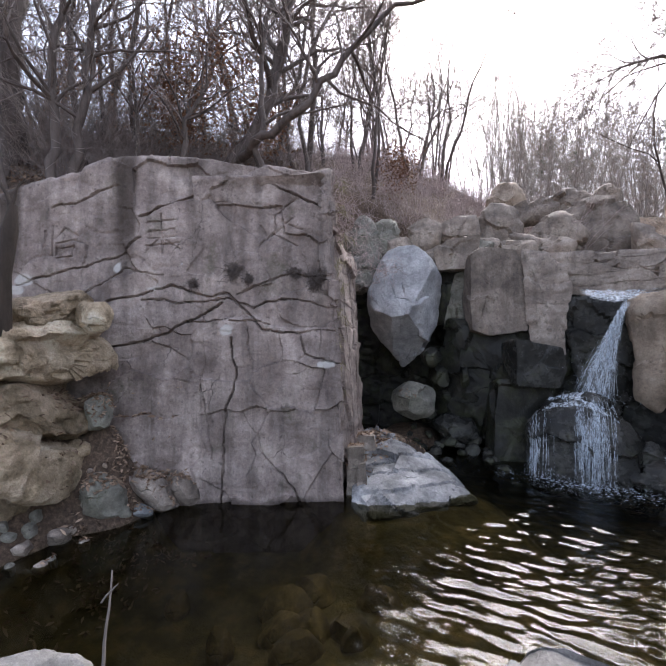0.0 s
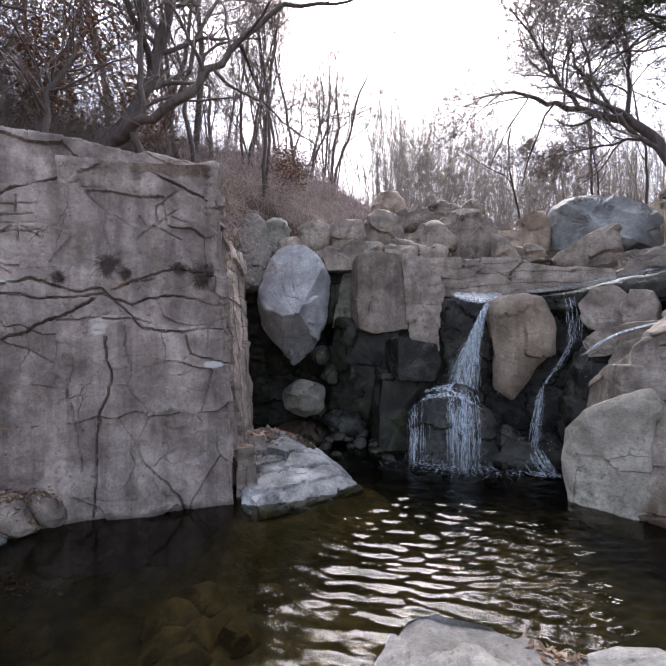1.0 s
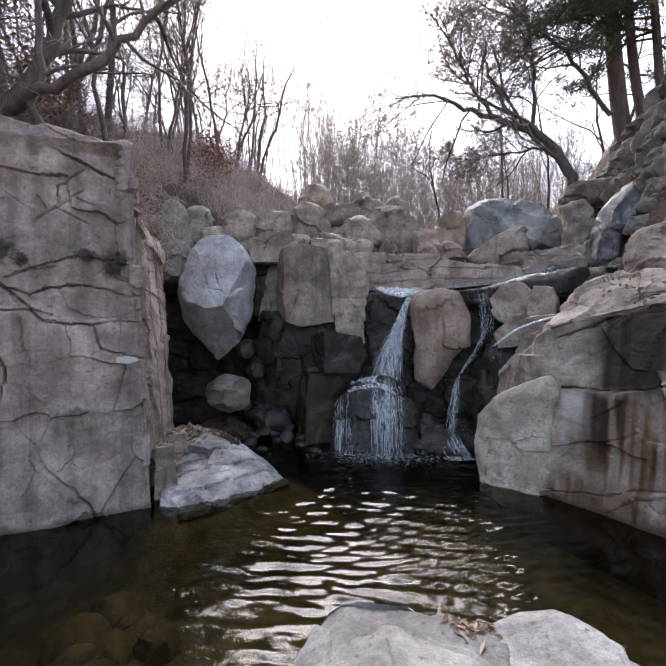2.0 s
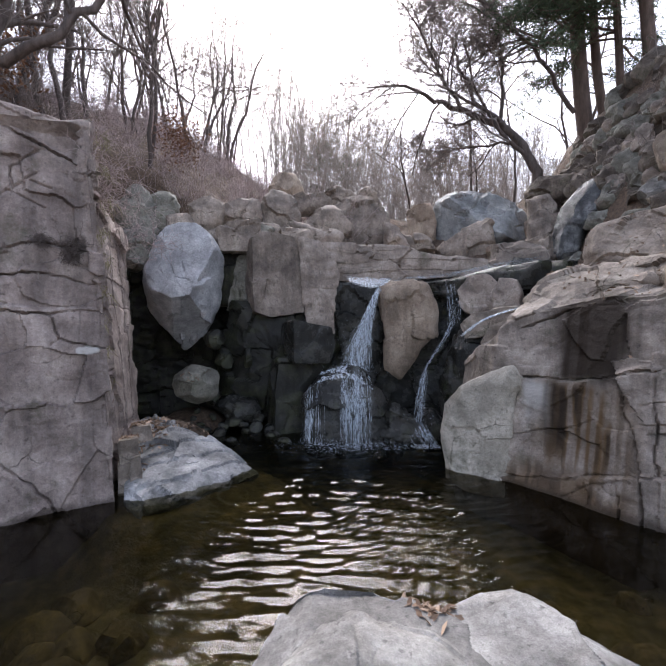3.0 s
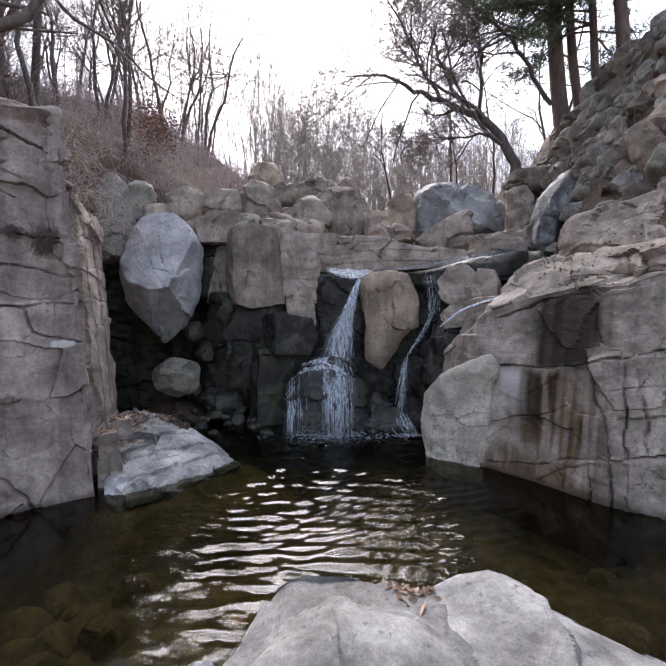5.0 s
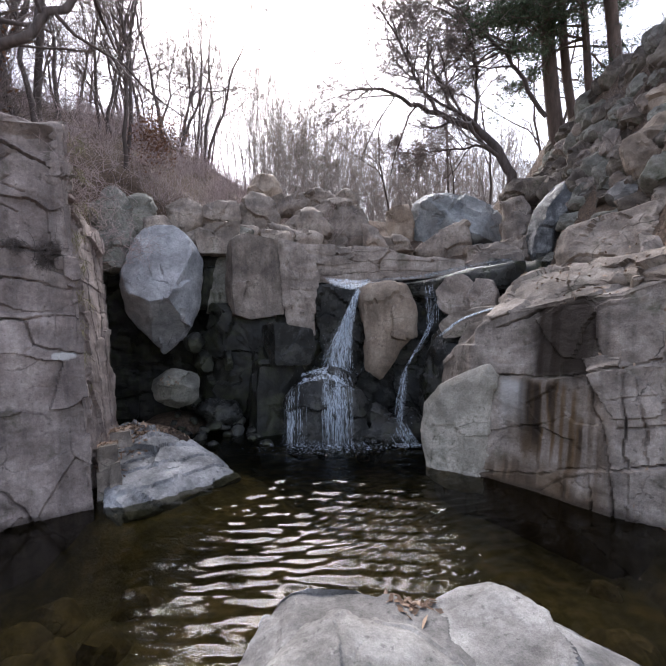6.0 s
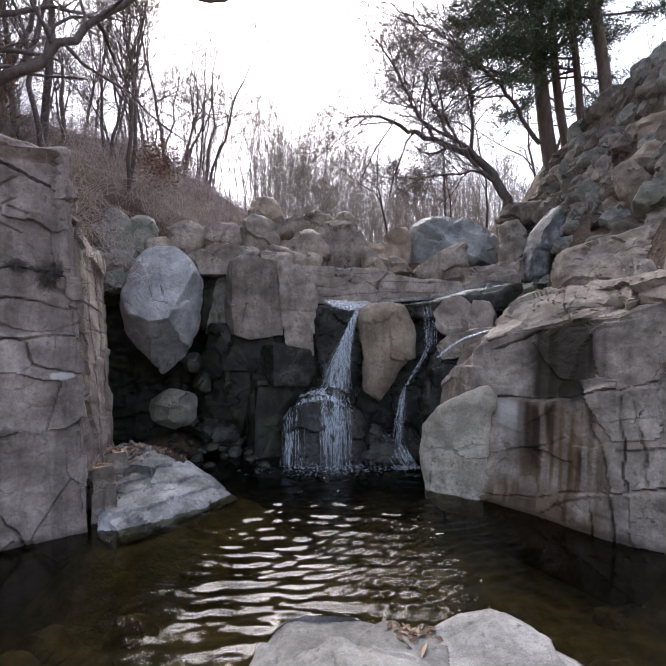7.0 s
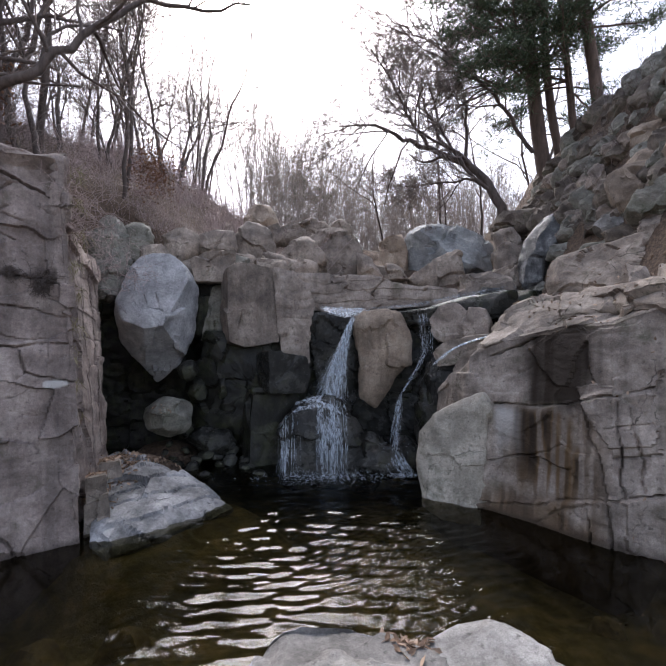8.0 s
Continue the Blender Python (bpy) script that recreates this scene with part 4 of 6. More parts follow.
rock("bank_stone", '', (-3.56, 1.83, 0.12), 63, 40, 0.3, 0.06, 2.5, "rock", 0.5, [(-0.09, 0.03), (0.02, 0.05), (0.09, -0.01), (0.02, -0.06), (-0.08, -0.04)])
rock("sloping_slab", 'slab', (-1.58, 4.49, 0.12), 45, 70, 0.5, 0.06, 4, "slab", 0.6, [(-0.52, 0.64), (-0.3, 1.02), (-0.08, 1.07), (0.22, 0.66), (0.42, 0.29), (0.57, -0.14), (0.65, -0.4), (0.07, -0.52), (-0.33, -0.55), (-0.69, -0.46), (-0.75, -0.26)], sink=True, strata=(0.25, 0.022))
rock("wet_shelf", 'wet', (1.81, 6.58, 2.25), -21, 0, 1.2, 0.1, 5, "wet", 0.4, [(-1.37, -0.08), (-0.3, -0.01), (0.44, 0.13), (1.16, 0.23), (1.2, -0.22), (-0.3, -0.26), (-1.26, -0.27)])
rock("stone", '', (-1.37, 7.10, 2.96), 12, 0, 0.6, 0.08, 4.2, "moss", 0.65, [(-0.09, 0.24), (0.21, 0.18), (0.13, -0.16), (-0.1, -0.25), (-0.21, -0.13)])
rock("stone", '', (-1.84, 7.09, 2.35), 15, 0, 0.6, 0.08, 4.2, "wetg_shade", 0.65, [(-0.21, 0.48), (0.27, 0.5), (0.11, 0.04), (-0.05, -0.49), (-0.26, -0.5), (-0.19, 0.03)])
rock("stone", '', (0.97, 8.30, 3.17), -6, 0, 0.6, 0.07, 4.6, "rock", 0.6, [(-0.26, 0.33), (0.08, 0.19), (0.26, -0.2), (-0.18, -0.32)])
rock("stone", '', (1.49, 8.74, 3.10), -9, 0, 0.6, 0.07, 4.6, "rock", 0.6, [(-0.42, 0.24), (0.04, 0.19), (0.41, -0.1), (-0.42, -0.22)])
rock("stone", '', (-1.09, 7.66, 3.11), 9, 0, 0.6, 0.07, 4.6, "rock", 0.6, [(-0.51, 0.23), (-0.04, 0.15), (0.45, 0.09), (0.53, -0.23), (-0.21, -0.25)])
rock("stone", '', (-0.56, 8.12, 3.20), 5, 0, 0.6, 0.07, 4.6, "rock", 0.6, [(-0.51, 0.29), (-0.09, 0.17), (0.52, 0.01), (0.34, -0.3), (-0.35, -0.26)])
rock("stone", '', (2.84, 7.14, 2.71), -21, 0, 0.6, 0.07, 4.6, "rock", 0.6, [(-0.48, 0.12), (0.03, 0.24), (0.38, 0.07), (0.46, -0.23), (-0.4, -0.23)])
rock("stone", '', (-1.89, 6.66, 1.01), 27, 0, 0.5, 0.08, 4.2, "wetg_shade", 0.65, [(-0.1, 0.2), (0.11, 0.16), (0.14, -0.18), (-0.04, -0.2), (-0.14, -0.05)])
rock("stone", '', (-1.49, 6.56, 1.05), 24, 0, 0.5, 0.1, 3, "wetg_shade", 0.6, [(-0.07, 0.12), (0.05, 0.18), (0.07, -0.15), (-0.04, -0.18)])
rock("stone", '', (-1.91, 6.34, 1.34), 28, 0, 0.5, 0.1, 3, "wetg_shade", 0.6, [(-0.15, 0.04), (0.03, 0.16), (0.15, -0.0), (0.03, -0.16), (-0.12, -0.15)])
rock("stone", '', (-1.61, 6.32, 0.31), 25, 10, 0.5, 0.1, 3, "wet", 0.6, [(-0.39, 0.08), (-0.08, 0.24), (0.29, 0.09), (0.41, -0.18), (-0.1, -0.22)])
rock("bank_slab", '', (-1.82, 0.83, 0.38), 66, 50, 0.4, 0.08, 3, "near", 0.5, [(-0.22, 0.13), (-0.09, 0.11), (-0.01, 0.1), (0.14, 0.03), (0.2, -0.04), (0.23, -0.16), (-0.09, -0.05)], sink=True)
rock("ledge_slab", '', (2.48, 4.45, 1.91), -63, 35, 0.6, 0.06, 4, "rust2", 0.6, [(-0.74, -0.23), (-0.66, 0.08), (-0.42, 0.34), (0.18, 0.34), (0.48, 0.36), (0.61, 0.09), (0.16, -0.02), (-0.21, -0.26), (-0.51, -0.43)])
rock("ledge_slab", '', (2.87, 3.84, 2.10), -81, 30, 0.6, 0.06, 4, "rock", 0.6, [(-0.69, 0.09), (-0.18, 0.14), (0.31, 0.14), (0.57, -0.2), (-0.08, -0.19), (-0.4, -0.16)])
slope_stone((4.77, 5.80, 5.13), 0.30, 0.25, "dark")
slope_stone((4.80, 6.47, 5.12), 0.28, 0.22, "moss")
slope_stone((4.42, 5.36, 4.42), 0.33, 0.22, "tan")
slope_stone((4.47, 5.78, 4.49), 0.25, 0.22, "rock")
slope_stone((4.60, 6.49, 4.70), 0.17, 0.18, "rock")
slope_stone((4.52, 6.67, 4.52), 0.20, 0.21, "moss")
slope_stone((4.42, 6.00, 4.37), 0.14, 0.15, "rock")
slope_stone((4.18, 5.16, 3.92), 0.35, 0.23, "tan")
slope_stone((3.98, 5.13, 3.51), 0.30, 0.40, "tan")
slope_stone((4.17, 5.90, 3.84), 0.28, 0.25, "rock")
slope_stone((4.23, 6.58, 3.93), 0.32, 0.23, "moss")
slope_stone((4.49, 7.41, 4.40), 0.33, 0.30, "dark")
slope_stone((4.74, 8.03, 4.87), 0.31, 0.22, "moss")
slope_stone((4.44, 6.79, 4.35), 0.17, 0.16, "rock")
slope_stone((4.15, 5.62, 3.83), 0.16, 0.25, "rock")
slope_stone((3.82, 4.56, 3.23), 0.17, 0.25, "rock")
slope_stone((3.81, 5.29, 3.16), 0.24, 0.20, "near")
slope_stone((3.97, 5.71, 3.45), 0.26, 0.16, "moss")
slope_stone((4.50, 7.91, 4.38), 0.27, 0.22, "dark")
slope_stone((4.82, 8.62, 4.98), 0.20, 0.24, "moss")
slope_stone((4.80, 7.27, 5.06), 0.25, 0.19, "dark")
slope_stone((4.82, 6.96, 5.13), 0.24, 0.16, "dark")
slope_stone((4.66, 7.30, 4.77), 0.22, 0.17, "moss")
slope_stone((3.72, 4.58, 3.01), 0.20, 0.17, "rock")
slope_stone((4.23, 5.56, 4.01), 0.16, 0.14, "rock")
slope_stone((3.98, 4.77, 3.55), 0.15, 0.15, "moss")
slope_stone((4.11, 6.62, 3.67), 0.28, 0.18, "rock")
slope_stone((4.68, 5.93, 4.93), 0.19, 0.17, "moss")

for k in range(46):
    r = np.random.default_rng(900 + k)
    x, y = (r.uniform(1.0, 2.6), r.uniform(1.5, 3.3)) if k < 32 else (r.uniform(-3.0, 0.2), r.uniform(1.7, 3.2))
    w = r.uniform(0.08, 0.26)
    rock("bed_stone", "", (round(x, 2), round(y, 2), -0.5), r.uniform(0, 360), 86, 0.15, 0.12, 2.2, "silt", 0.3,
         [(w * math.cos(a) * r.uniform(0.8, 1.2), 0.7 * w * math.sin(a) * r.uniform(0.8, 1.2)) for a in np.arange(8) * math.pi / 4],
         label="silt-covered brown stone on the pool's bed", group="bed stones")

for k in range(26):
    r = np.random.default_rng(1700 + k)
    x, y = r.uniform(-4.0, -3.35), r.uniform(1.2, 2.3)
    w = r.uniform(0.03, 0.08)
    rock("bank_pebble", "", (round(x, 2), round(y, 2), round(max(0.0, stand_low(x, y)), 2)), r.uniform(0, 360), 70, 0.08, 0.3 * w, 3, ("rock", "moss", "tan")[k % 3], 0.4,
         [(w * math.cos(a) * r.uniform(0.75, 1.2), 0.7 * w * math.sin(a) * r.uniform(0.75, 1.2)) for a in np.arange(7) * 2 * math.pi / 7],
         label="small loose stone on the leaf-strewn bank", group="bank pebbles")

# dry rocks at the water's edge before the camera
for x, y, z, w, h in ((-2.02, 3.99, 0.38, 0.09, 0.12), (-2.03, 3.96, 0.13, 0.08, 0.15), (-1.93, 3.94, 0.16, 0.05, 0.2), (-2.0, 4.2, 0.5, 0.1, 0.08)):
    rock("wedge_stone", "", (x, y, z), 25, 0, 0.25, 0.0, 6, "rust2", 0.4, [(-w, -h), (-w, 0.9 * h), (0.8 * w, h), (w, -h)], facets=SPLIT, label="small split stone wedged beside the tall rock face")
EDGE = "broad pale granite rock, dry, at the pool's edge"
rock("bank_boulder", "", (0.30, 1.70, 0.11), 0, 84, 0.8, 0.06, 3.5, "near", 0.35,
     [(-0.56, 0.49), (-0.51, 0.66), (-0.27, 0.72), (0.14, 0.70), (0.24, 0.57), (0.41, 0.5), (0.56, 0.26), (0.6, -0.6), (-0.95, -0.6), (-0.85, 0.0), (-0.64, 0.2)], pole=(-0.1, 0.0), label=EDGE)
rock("bank_boulder", "", (1.10, 1.75, 0.07), 0, 84, 0.8, 0.11, 3, "near", 0.35,
     [(-0.66, 0.45), (-0.3, 0.61), (-0.03, 0.63), (0.12, 0.47), (0.29, 0.3), (0.42, 0.17), (0.66, 0.0), (0.85, -0.6), (-0.7, -0.7), (-0.65, -0.2)], pole=(-0.05, 0.1), label=EDGE)
rock("bank_boulder", "", (0.28, 1.58, 0.13), 4, 80, 0.6, 0.07, 4, "near", 0.4,
     [(-0.32, 0.42), (-0.15, 0.54), (0.22, 0.43), (0.42, 0.23), (0.50, 0.06), (0.5, -0.5), (-0.6, -0.5), (-0.6, 0.08)], pole=(0.0, 0.1), label=EDGE)
rock("bank_boulder", "", (-0.56, 1.80, 0.02), 20, 80, 0.5, 0.06, 2.6, "blue", 0.4,
     [(-0.16, 0.0), (-0.1, 0.14), (0.08, 0.16), (0.18, 0.02), (0.1, -0.2), (-0.12, -0.2)], label="small blue-grey stone at the pool's edge")

# more stones of the tumbled pile, and rubble in the gully
for k in range(150):
    r = np.random.default_rng(1200 + k)
    x, y = r.uniform(3.5, 5.3), r.uniform(4.4, 9.2)
    w = r.uniform(0.14, 0.36)
    z = float(ground_height(np.array([x]), np.array([y]))[0])
    slope_stone((round(x, 2), round(y, 2), round(z, 2)), w, w * r.uniform(0.6, 1.0), ("dark", "moss", "dark", "dark", "moss", "rock")[k % 6])
for k in range(60):
    r = np.random.default_rng(1400 + k)
    x, y = r.uniform(-2.3, -0.7), r.uniform(5.7, 6.8)
    w = r.uniform(0.04, 0.13)
    z = -0.02 + 0.45 * max(0.0, min(1.0, (y - 5.9) / 0.8)) * max(0.0, min(1.0, (-0.8 - x) / 0.8))
    rock("rubble_stone", "", (round(x, 2), round(y, 2), round(z, 2)), r.uniform(0, 360), r.uniform(0, 60), w * 1.4, 0.5 * w, 3, ("wetg_shade", "wet")[k % 2], 0.5,
         [(w * math.cos(a) * r.uniform(0.75, 1.2), 0.7 * w * math.sin(a) * r.uniform(0.75, 1.2)) for a in np.arange(7) * 2 * math.pi / 7],
         label="small dark wet stone in the gully", group="gully rubble")
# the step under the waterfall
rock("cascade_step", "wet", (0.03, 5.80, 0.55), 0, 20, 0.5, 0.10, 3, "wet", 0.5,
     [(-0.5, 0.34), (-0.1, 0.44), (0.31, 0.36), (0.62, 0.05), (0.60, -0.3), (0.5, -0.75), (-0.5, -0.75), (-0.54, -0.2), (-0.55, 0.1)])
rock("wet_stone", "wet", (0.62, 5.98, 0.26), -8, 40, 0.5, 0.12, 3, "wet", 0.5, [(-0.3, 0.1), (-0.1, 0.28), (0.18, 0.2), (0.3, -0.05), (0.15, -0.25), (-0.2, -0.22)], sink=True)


# ---- trees ----
def bark_material(name, dark, light, scale=14.0):
    m, nt, p = mat_new(name)
    n = tex_noise(nt, scale, 7, 0.7, (1, 1, 0.25))
    big = tex_noise(nt, 2.0, 4)
    col = ramp(nt, n, [(0.3, dark), (0.7, light)])
    col = mix(nt, 0.5, col, ramp(nt, big, [(0.3, (0.38,)), (0.7, (0.62,))]), "OVERLAY")
    nt.links.new(col, p.inputs["Base Color"])
    p.inputs["Roughness"].default_value = 0.9
    bump(nt, p, [(n, 0.7, 0.02)])
    return m


BARK = bark_material("grey_brown_bark", (0.05, 0.038, 0.033), (0.14, 0.11, 0.095))
DARK_BARK = bark_material("rotten_wood", (0.02, 0.014, 0.01), (0.06, 0.042, 0.03))
TWIG = bark_material("bare_twigs", (0.125, 0.098, 0.087), (0.26, 0.213, 0.192))
# skyline twigs: backlight glare and haze put into the bark colour
PALE_HAZE_TWIG = bark_material("haze_pale_far_twigs", (0.20, 0.168, 0.145), (0.35, 0.30, 0.265))
# reddish stems, lightened so the colour carries the slope's pinkish haze
RED_TWIG = bark_material("hazed_reddish_brush", (0.24, 0.175, 0.165), (0.48, 0.385, 0.37))
PINE_BARK = bark_material("red_pine_bark", (0.06, 0.041, 0.033), (0.16, 0.11, 0.085))


def leafy(name, a, b):
    m, nt, p = mat_new(name)
    g = nt.nodes.new("ShaderNodeNewGeometry")
    nt.links.new(ramp(nt, g.outputs["Random Per Island"], [(0.0, a), (1.0, b)]), p.inputs["Base Color"])
    p.inputs["Roughness"].default_value = 0.8
    return m


NEEDLE = leafy("pine_needles", (0.035, 0.055, 0.03), (0.10, 0.13, 0.07))
DEAD_LEAF = leafy("dead_leaves", (0.13, 0.075, 0.045), (0.42, 0.30, 0.21))
RUST_LEAF = leafy("withered_leaves", (0.16, 0.08, 0.045), (0.30, 0.17, 0.10))
STRAW = leafy("dry_straw", (0.14, 0.12, 0.06), (0.30, 0.26, 0.15))


class Tubes:
    """Gathers tapered limbs and turns them into one mesh."""

    def __init__(self):
        self.v, self.f, self.n = [], [], 0

    def add(self, pts, radii, sides):
        pts = np.asarray(pts, float)
        t = np.gradient(pts, axis=0)
        t /= np.linalg.norm(t, axis=1)[:, None] + 1e-9
        ref = np.array((0.31, 0.95, 0.05)) if abs(t[0, 2]) > 0.6 else np.array((0.1, 0.05, 1.0))
        a = np.cross(t, ref)
        a /= np.linalg.norm(a, axis=1)[:, None] + 1e-9
        b = np.cross(t, a)
        ang = np.arange(sides) * 2 * np.pi / sides
        ring = a[:, None] * np.cos(ang)[None, :, None] + b[:, None] * np.sin(ang)[None, :, None]
        self.v.append((pts[:, None] + ring * np.asarray(radii)[:, None, None]).reshape(-1, 3))
        self.f.append(grid_faces(len(pts), sides, True) + self.n)
        self.n += len(pts) * sides

    def mesh(self, name):
        return mesh_from(name, np.vstack(self.v), np.vstack(self.f))


def limb(rng, start, way, length, segs, wander, lift):
    """A crooked limb that turns a little at every step and bends by lift."""
    pts, d = [np.array(start, float)], np.array(way, float)
    for _ in range(segs):
        d = d + rng.normal(size=3) * wander + np.array((0, 0, lift))
        d /= np.linalg.norm(d)
        pts.append(pts[-1] + d * length / segs)
    return np.array(pts)


def fork(rng, pts, radii, level, depth, thick, thin, count, spread, ratio, lift, wander=0.22, first=0.25):
    """Side limbs along pts, again and again; limbs go into thick, twigs into thin."""
    length = np.linalg.norm(np.diff(pts, axis=0), axis=1).sum()
    for _ in range(max(2, int(round(count * rng.uniform(0.75, 1.25))))):
        u = first + (1 - first) * rng.uniform() ** 0.8
        k = min(len(pts) - 2, int(u * (len(pts) - 1)))
        w = u * (len(pts) - 1) - k
        at = pts[k] * (1 - w) + pts[k + 1] * w
        d = pts[k + 1] - pts[k]
        d = d / np.linalg.norm(d)
        side = rng.normal(size=3)
        side -= d * (side @ d)
        side /= np.linalg.norm(side)
        a = rng.uniform(0.6, 1.15) * spread
        l = length * ratio * rng.uniform(0.55, 1.2) * (1.1 - 0.45 * u)
        r = max(0.0040, np.interp(u, np.linspace(0, 1, len(radii)), radii) * rng.uniform(0.45, 0.68))
        segs = 6 if level <= 1 else 3 if level == 2 else 2
        q = limb(rng, at, d * math.cos(a) + side * math.sin(a), l, segs, wander, lift)
        rr = np.linspace(r, max(0.0028, r * 0.3), segs + 1)
        (thick if level <= 1 else thin).add(q, rr, 5 if level <= 1 else 3)
        if level < depth:
            fork(rng, q, rr, level + 1, depth, thick, thin, max(3.6, count * 0.48), spread, 0.55, lift, wander, 0.15)


def tree_thing(name, base, thick, thin, label, bark=None, twig=None):
    root = new(name)
    root.location = base
    part("trunk", thick.mesh("trunk"), bark or BARK, root)
    part("crown", thin.mesh("crown"), twig or TWIG, root, "bare leafless twigs")
    return tagged(root, label, "tree", "bare trees on the hillside")


def bare_tree(seed, height, radius, depth=4, count=9, lean=(0, 0, 1), spread=0.85, first=0.3, name="bare_tree"):
    rng = np.random.default_rng(seed)
    thick, thin = Tubes(), Tubes()
    pts = limb(rng, (0, 0, -0.25), lean, height, 12, 0.13, 0.05)
    radii = radius * (1 - 0.85 * np.linspace(0, 1, 13) ** 0.9)
    thick.add(pts, radii, 8)
    fork(rng, pts, radii, 1, depth, thick, thin, count, spread, 0.42, 0.06, 0.2, first)
    return tree_thing(name, (0, 0, 0), thick, thin, "slender leafless tree with a fine grey-brown crown")


def led_tree(name, seed, path, r0, r1, label, depth=4, count=9, ratio=0.4, lift=0.03, first=0.3, spread=0.9, extra=()):
    """A tree whose trunk follows the given places."""
    rng = np.random.default_rng(seed)
    thick, thin = Tubes(), Tubes()
    base = np.array(path[0])
    for i, (line, a, b) in enumerate([(path, r0, r1), *extra]):
        q = resample(np.array(line) - base, 0.22, False)[0]
        k = 3
        for _ in range(k):
            q[1:-1] = (q[:-2] + 2 * q[1:-1] + q[2:]) / 4
        q[1:] += 0.03 * rng.normal(size=(len(q) - 1, 3))
        if i == 0:
            q[0, 2] -= 0.3
        radii = np.linspace(a, b, len(q))
        thick.add(q, radii, 9)
        if a > 0.012:
            fork(rng, q, radii, 1, depth, thick, thin, count, spread, ratio, lift, 0.22, first)
    return tree_thing(name, tuple(base), thick, thin, label)


def stand(x, y):
    return float(ground_height(np.array([float(x)]), np.array([float(y)]))[0])


# the hill behind the carved face: a thicket of slim trees
kinds = [bare_tree(200 + i, h, r, 4, c, spread=s) for i, (h, r, c, s) in enumerate(((5.2, 0.045, 11, 0.85), (6.4, 0.055, 11, 0.8), (4.4, 0.036, 11, 0.95), (7.2, 0.07, 11, 0.75), (5.8, 0.05, 11, 0.9)))]
rng = np.random.default_rng(11)
spots = []
for _ in range(4000):
    if len(spots) >= 118:
        break
    d, a = 5.2 + 15 * rng.uniform() ** 0.8, radians(rng.uniform(14, 88) if rng.uniform() < 0.6 else rng.uniform(15, 42))
    x, y = -d * math.sin(a), d * math.cos(a)
    dl = -0.68 * (x + 2.2) + 0.73 * (y - 3.9)
    if dl < 0.9 or (x > -4.7 and y < 8.6) or min([9] + [math.hypot(x - p, y - q) for p, q in spots]) < 0.42 or math.degrees(a) < 27 - 1.6 * max(0, d - 8.5) and d < 16:
        continue
    spots.append((x, y))
for i, (x, y) in enumerate(spots):
    turn, big = rng.uniform(0, 360), rng.uniform(0.75, 1.15)
    m = pose(x, y, stand(x, y), rng.normal() * 5, rng.normal() * 5, turn) @ Matrix.Diagonal((big, big, big, 1))
    if i < len(kinds):
        kinds[i].matrix_basis = m
    else:
        t = copy_thing(kinds[i % len(kinds)], m)
        t.matrix_basis = m

# forked tree that leans out over the pool
led_tree("leaning_tree", 31, [(-4.74, 4.59, 3.9), (-4.33, 4.98, 4.61), (-4.08, 5.18, 5.32), (-3.98, 5.26, 6.05), (-3.82, 5.38, 6.85), (-3.77, 5.42, 7.9)], 0.11, 0.05,
         "dark leaning tree with long arching bare limbs", depth=4, count=14, ratio=0.34, first=0.3,
         extra=[([(-4.33, 4.78, 4.3), (-3.8, 4.5, 4.35), (-3.13, 4.6, 4.62), (-2.83, 4.79, 5.05), (-2.46, 5.0, 5.55), (-2.13, 5.15, 5.94), (-1.72, 5.31, 6.02), (-1.22, 5.46, 5.99), (-0.85, 5.54, 6.2)], 0.07, 0.010),
                ([(-0.87, 5.54, 6.2), (-0.83, 5.5, 5.75), (-0.84, 5.5, 5.5), (-0.62, 5.5, 5.2)], 0.006, 0.004)])
led_tree("dark_tree", 33, [(-6.89, 2.97, 4.4), (-6.93, 2.88, 5.3), (-6.91, 2.92, 6.04), (-6.89, 2.97, 7.4)], 0.17, 0.11, "thick dark trunk on the leafy slope", depth=4, count=8)
led_tree("dark_tree", 34, [(-5.01, 2.51, 3.3), (-5.0, 2.52, 4.2), (-5.02, 2.49, 4.8), (-4.94, 2.63, 5.6)], 0.055, 0.03, "crooked slim tree above the carved rock face", depth=4, count=8, ratio=0.5)
led_tree("dark_tree", 35, [(-4.94, 2.63, 3.3), (-4.87, 2.77, 4.33), (-4.83, 2.83, 5.03), (-4.70, 3.0, 6.0)], 0.055, 0.03, "crooked slim tree above the carved rock face", depth=4, count=8, ratio=0.5)
led_tree("dark_tree", 36, [(-4.55, 3.6, 3.3), (-4.35, 3.75, 3.9), (-4.45, 3.8, 4.4), (-4.2, 4.0, 5.0)], 0.05, 0.02, "crooked slim tree above the carved rock face", depth=4, count=10, ratio=0.55)
led_tree("dark_tree", 37, [(-3.9, 4.6, 3.6), (-3.85, 4.7, 4.6), (-3.95, 4.75, 5.6), (-3.8, 4.9, 6.9)], 0.05, 0.025, "slim bare tree above the carved rock face", depth=4, count=9, ratio=0.4)

# slim trees beyond the stony slope
for x, y, big in ((3.6, 12.5, 0.9), (5.0, 13.2, 1.0), (6.2, 12.0, 0.95), (7.3, 13.5, 1.05), (8.2, 11.6, 1.0), (4.3, 14.5, 0.9), (9.2, 13.0, 1.1), (2.4, 15.0, 0.8)):
    m = pose(x, y, stand(x, y), 0, 0, 70 * x) @ Matrix.Diagonal((big, big, big, 1))
    copy_thing(kinds[int(x * 7) % len(kinds)], m).matrix_basis = m

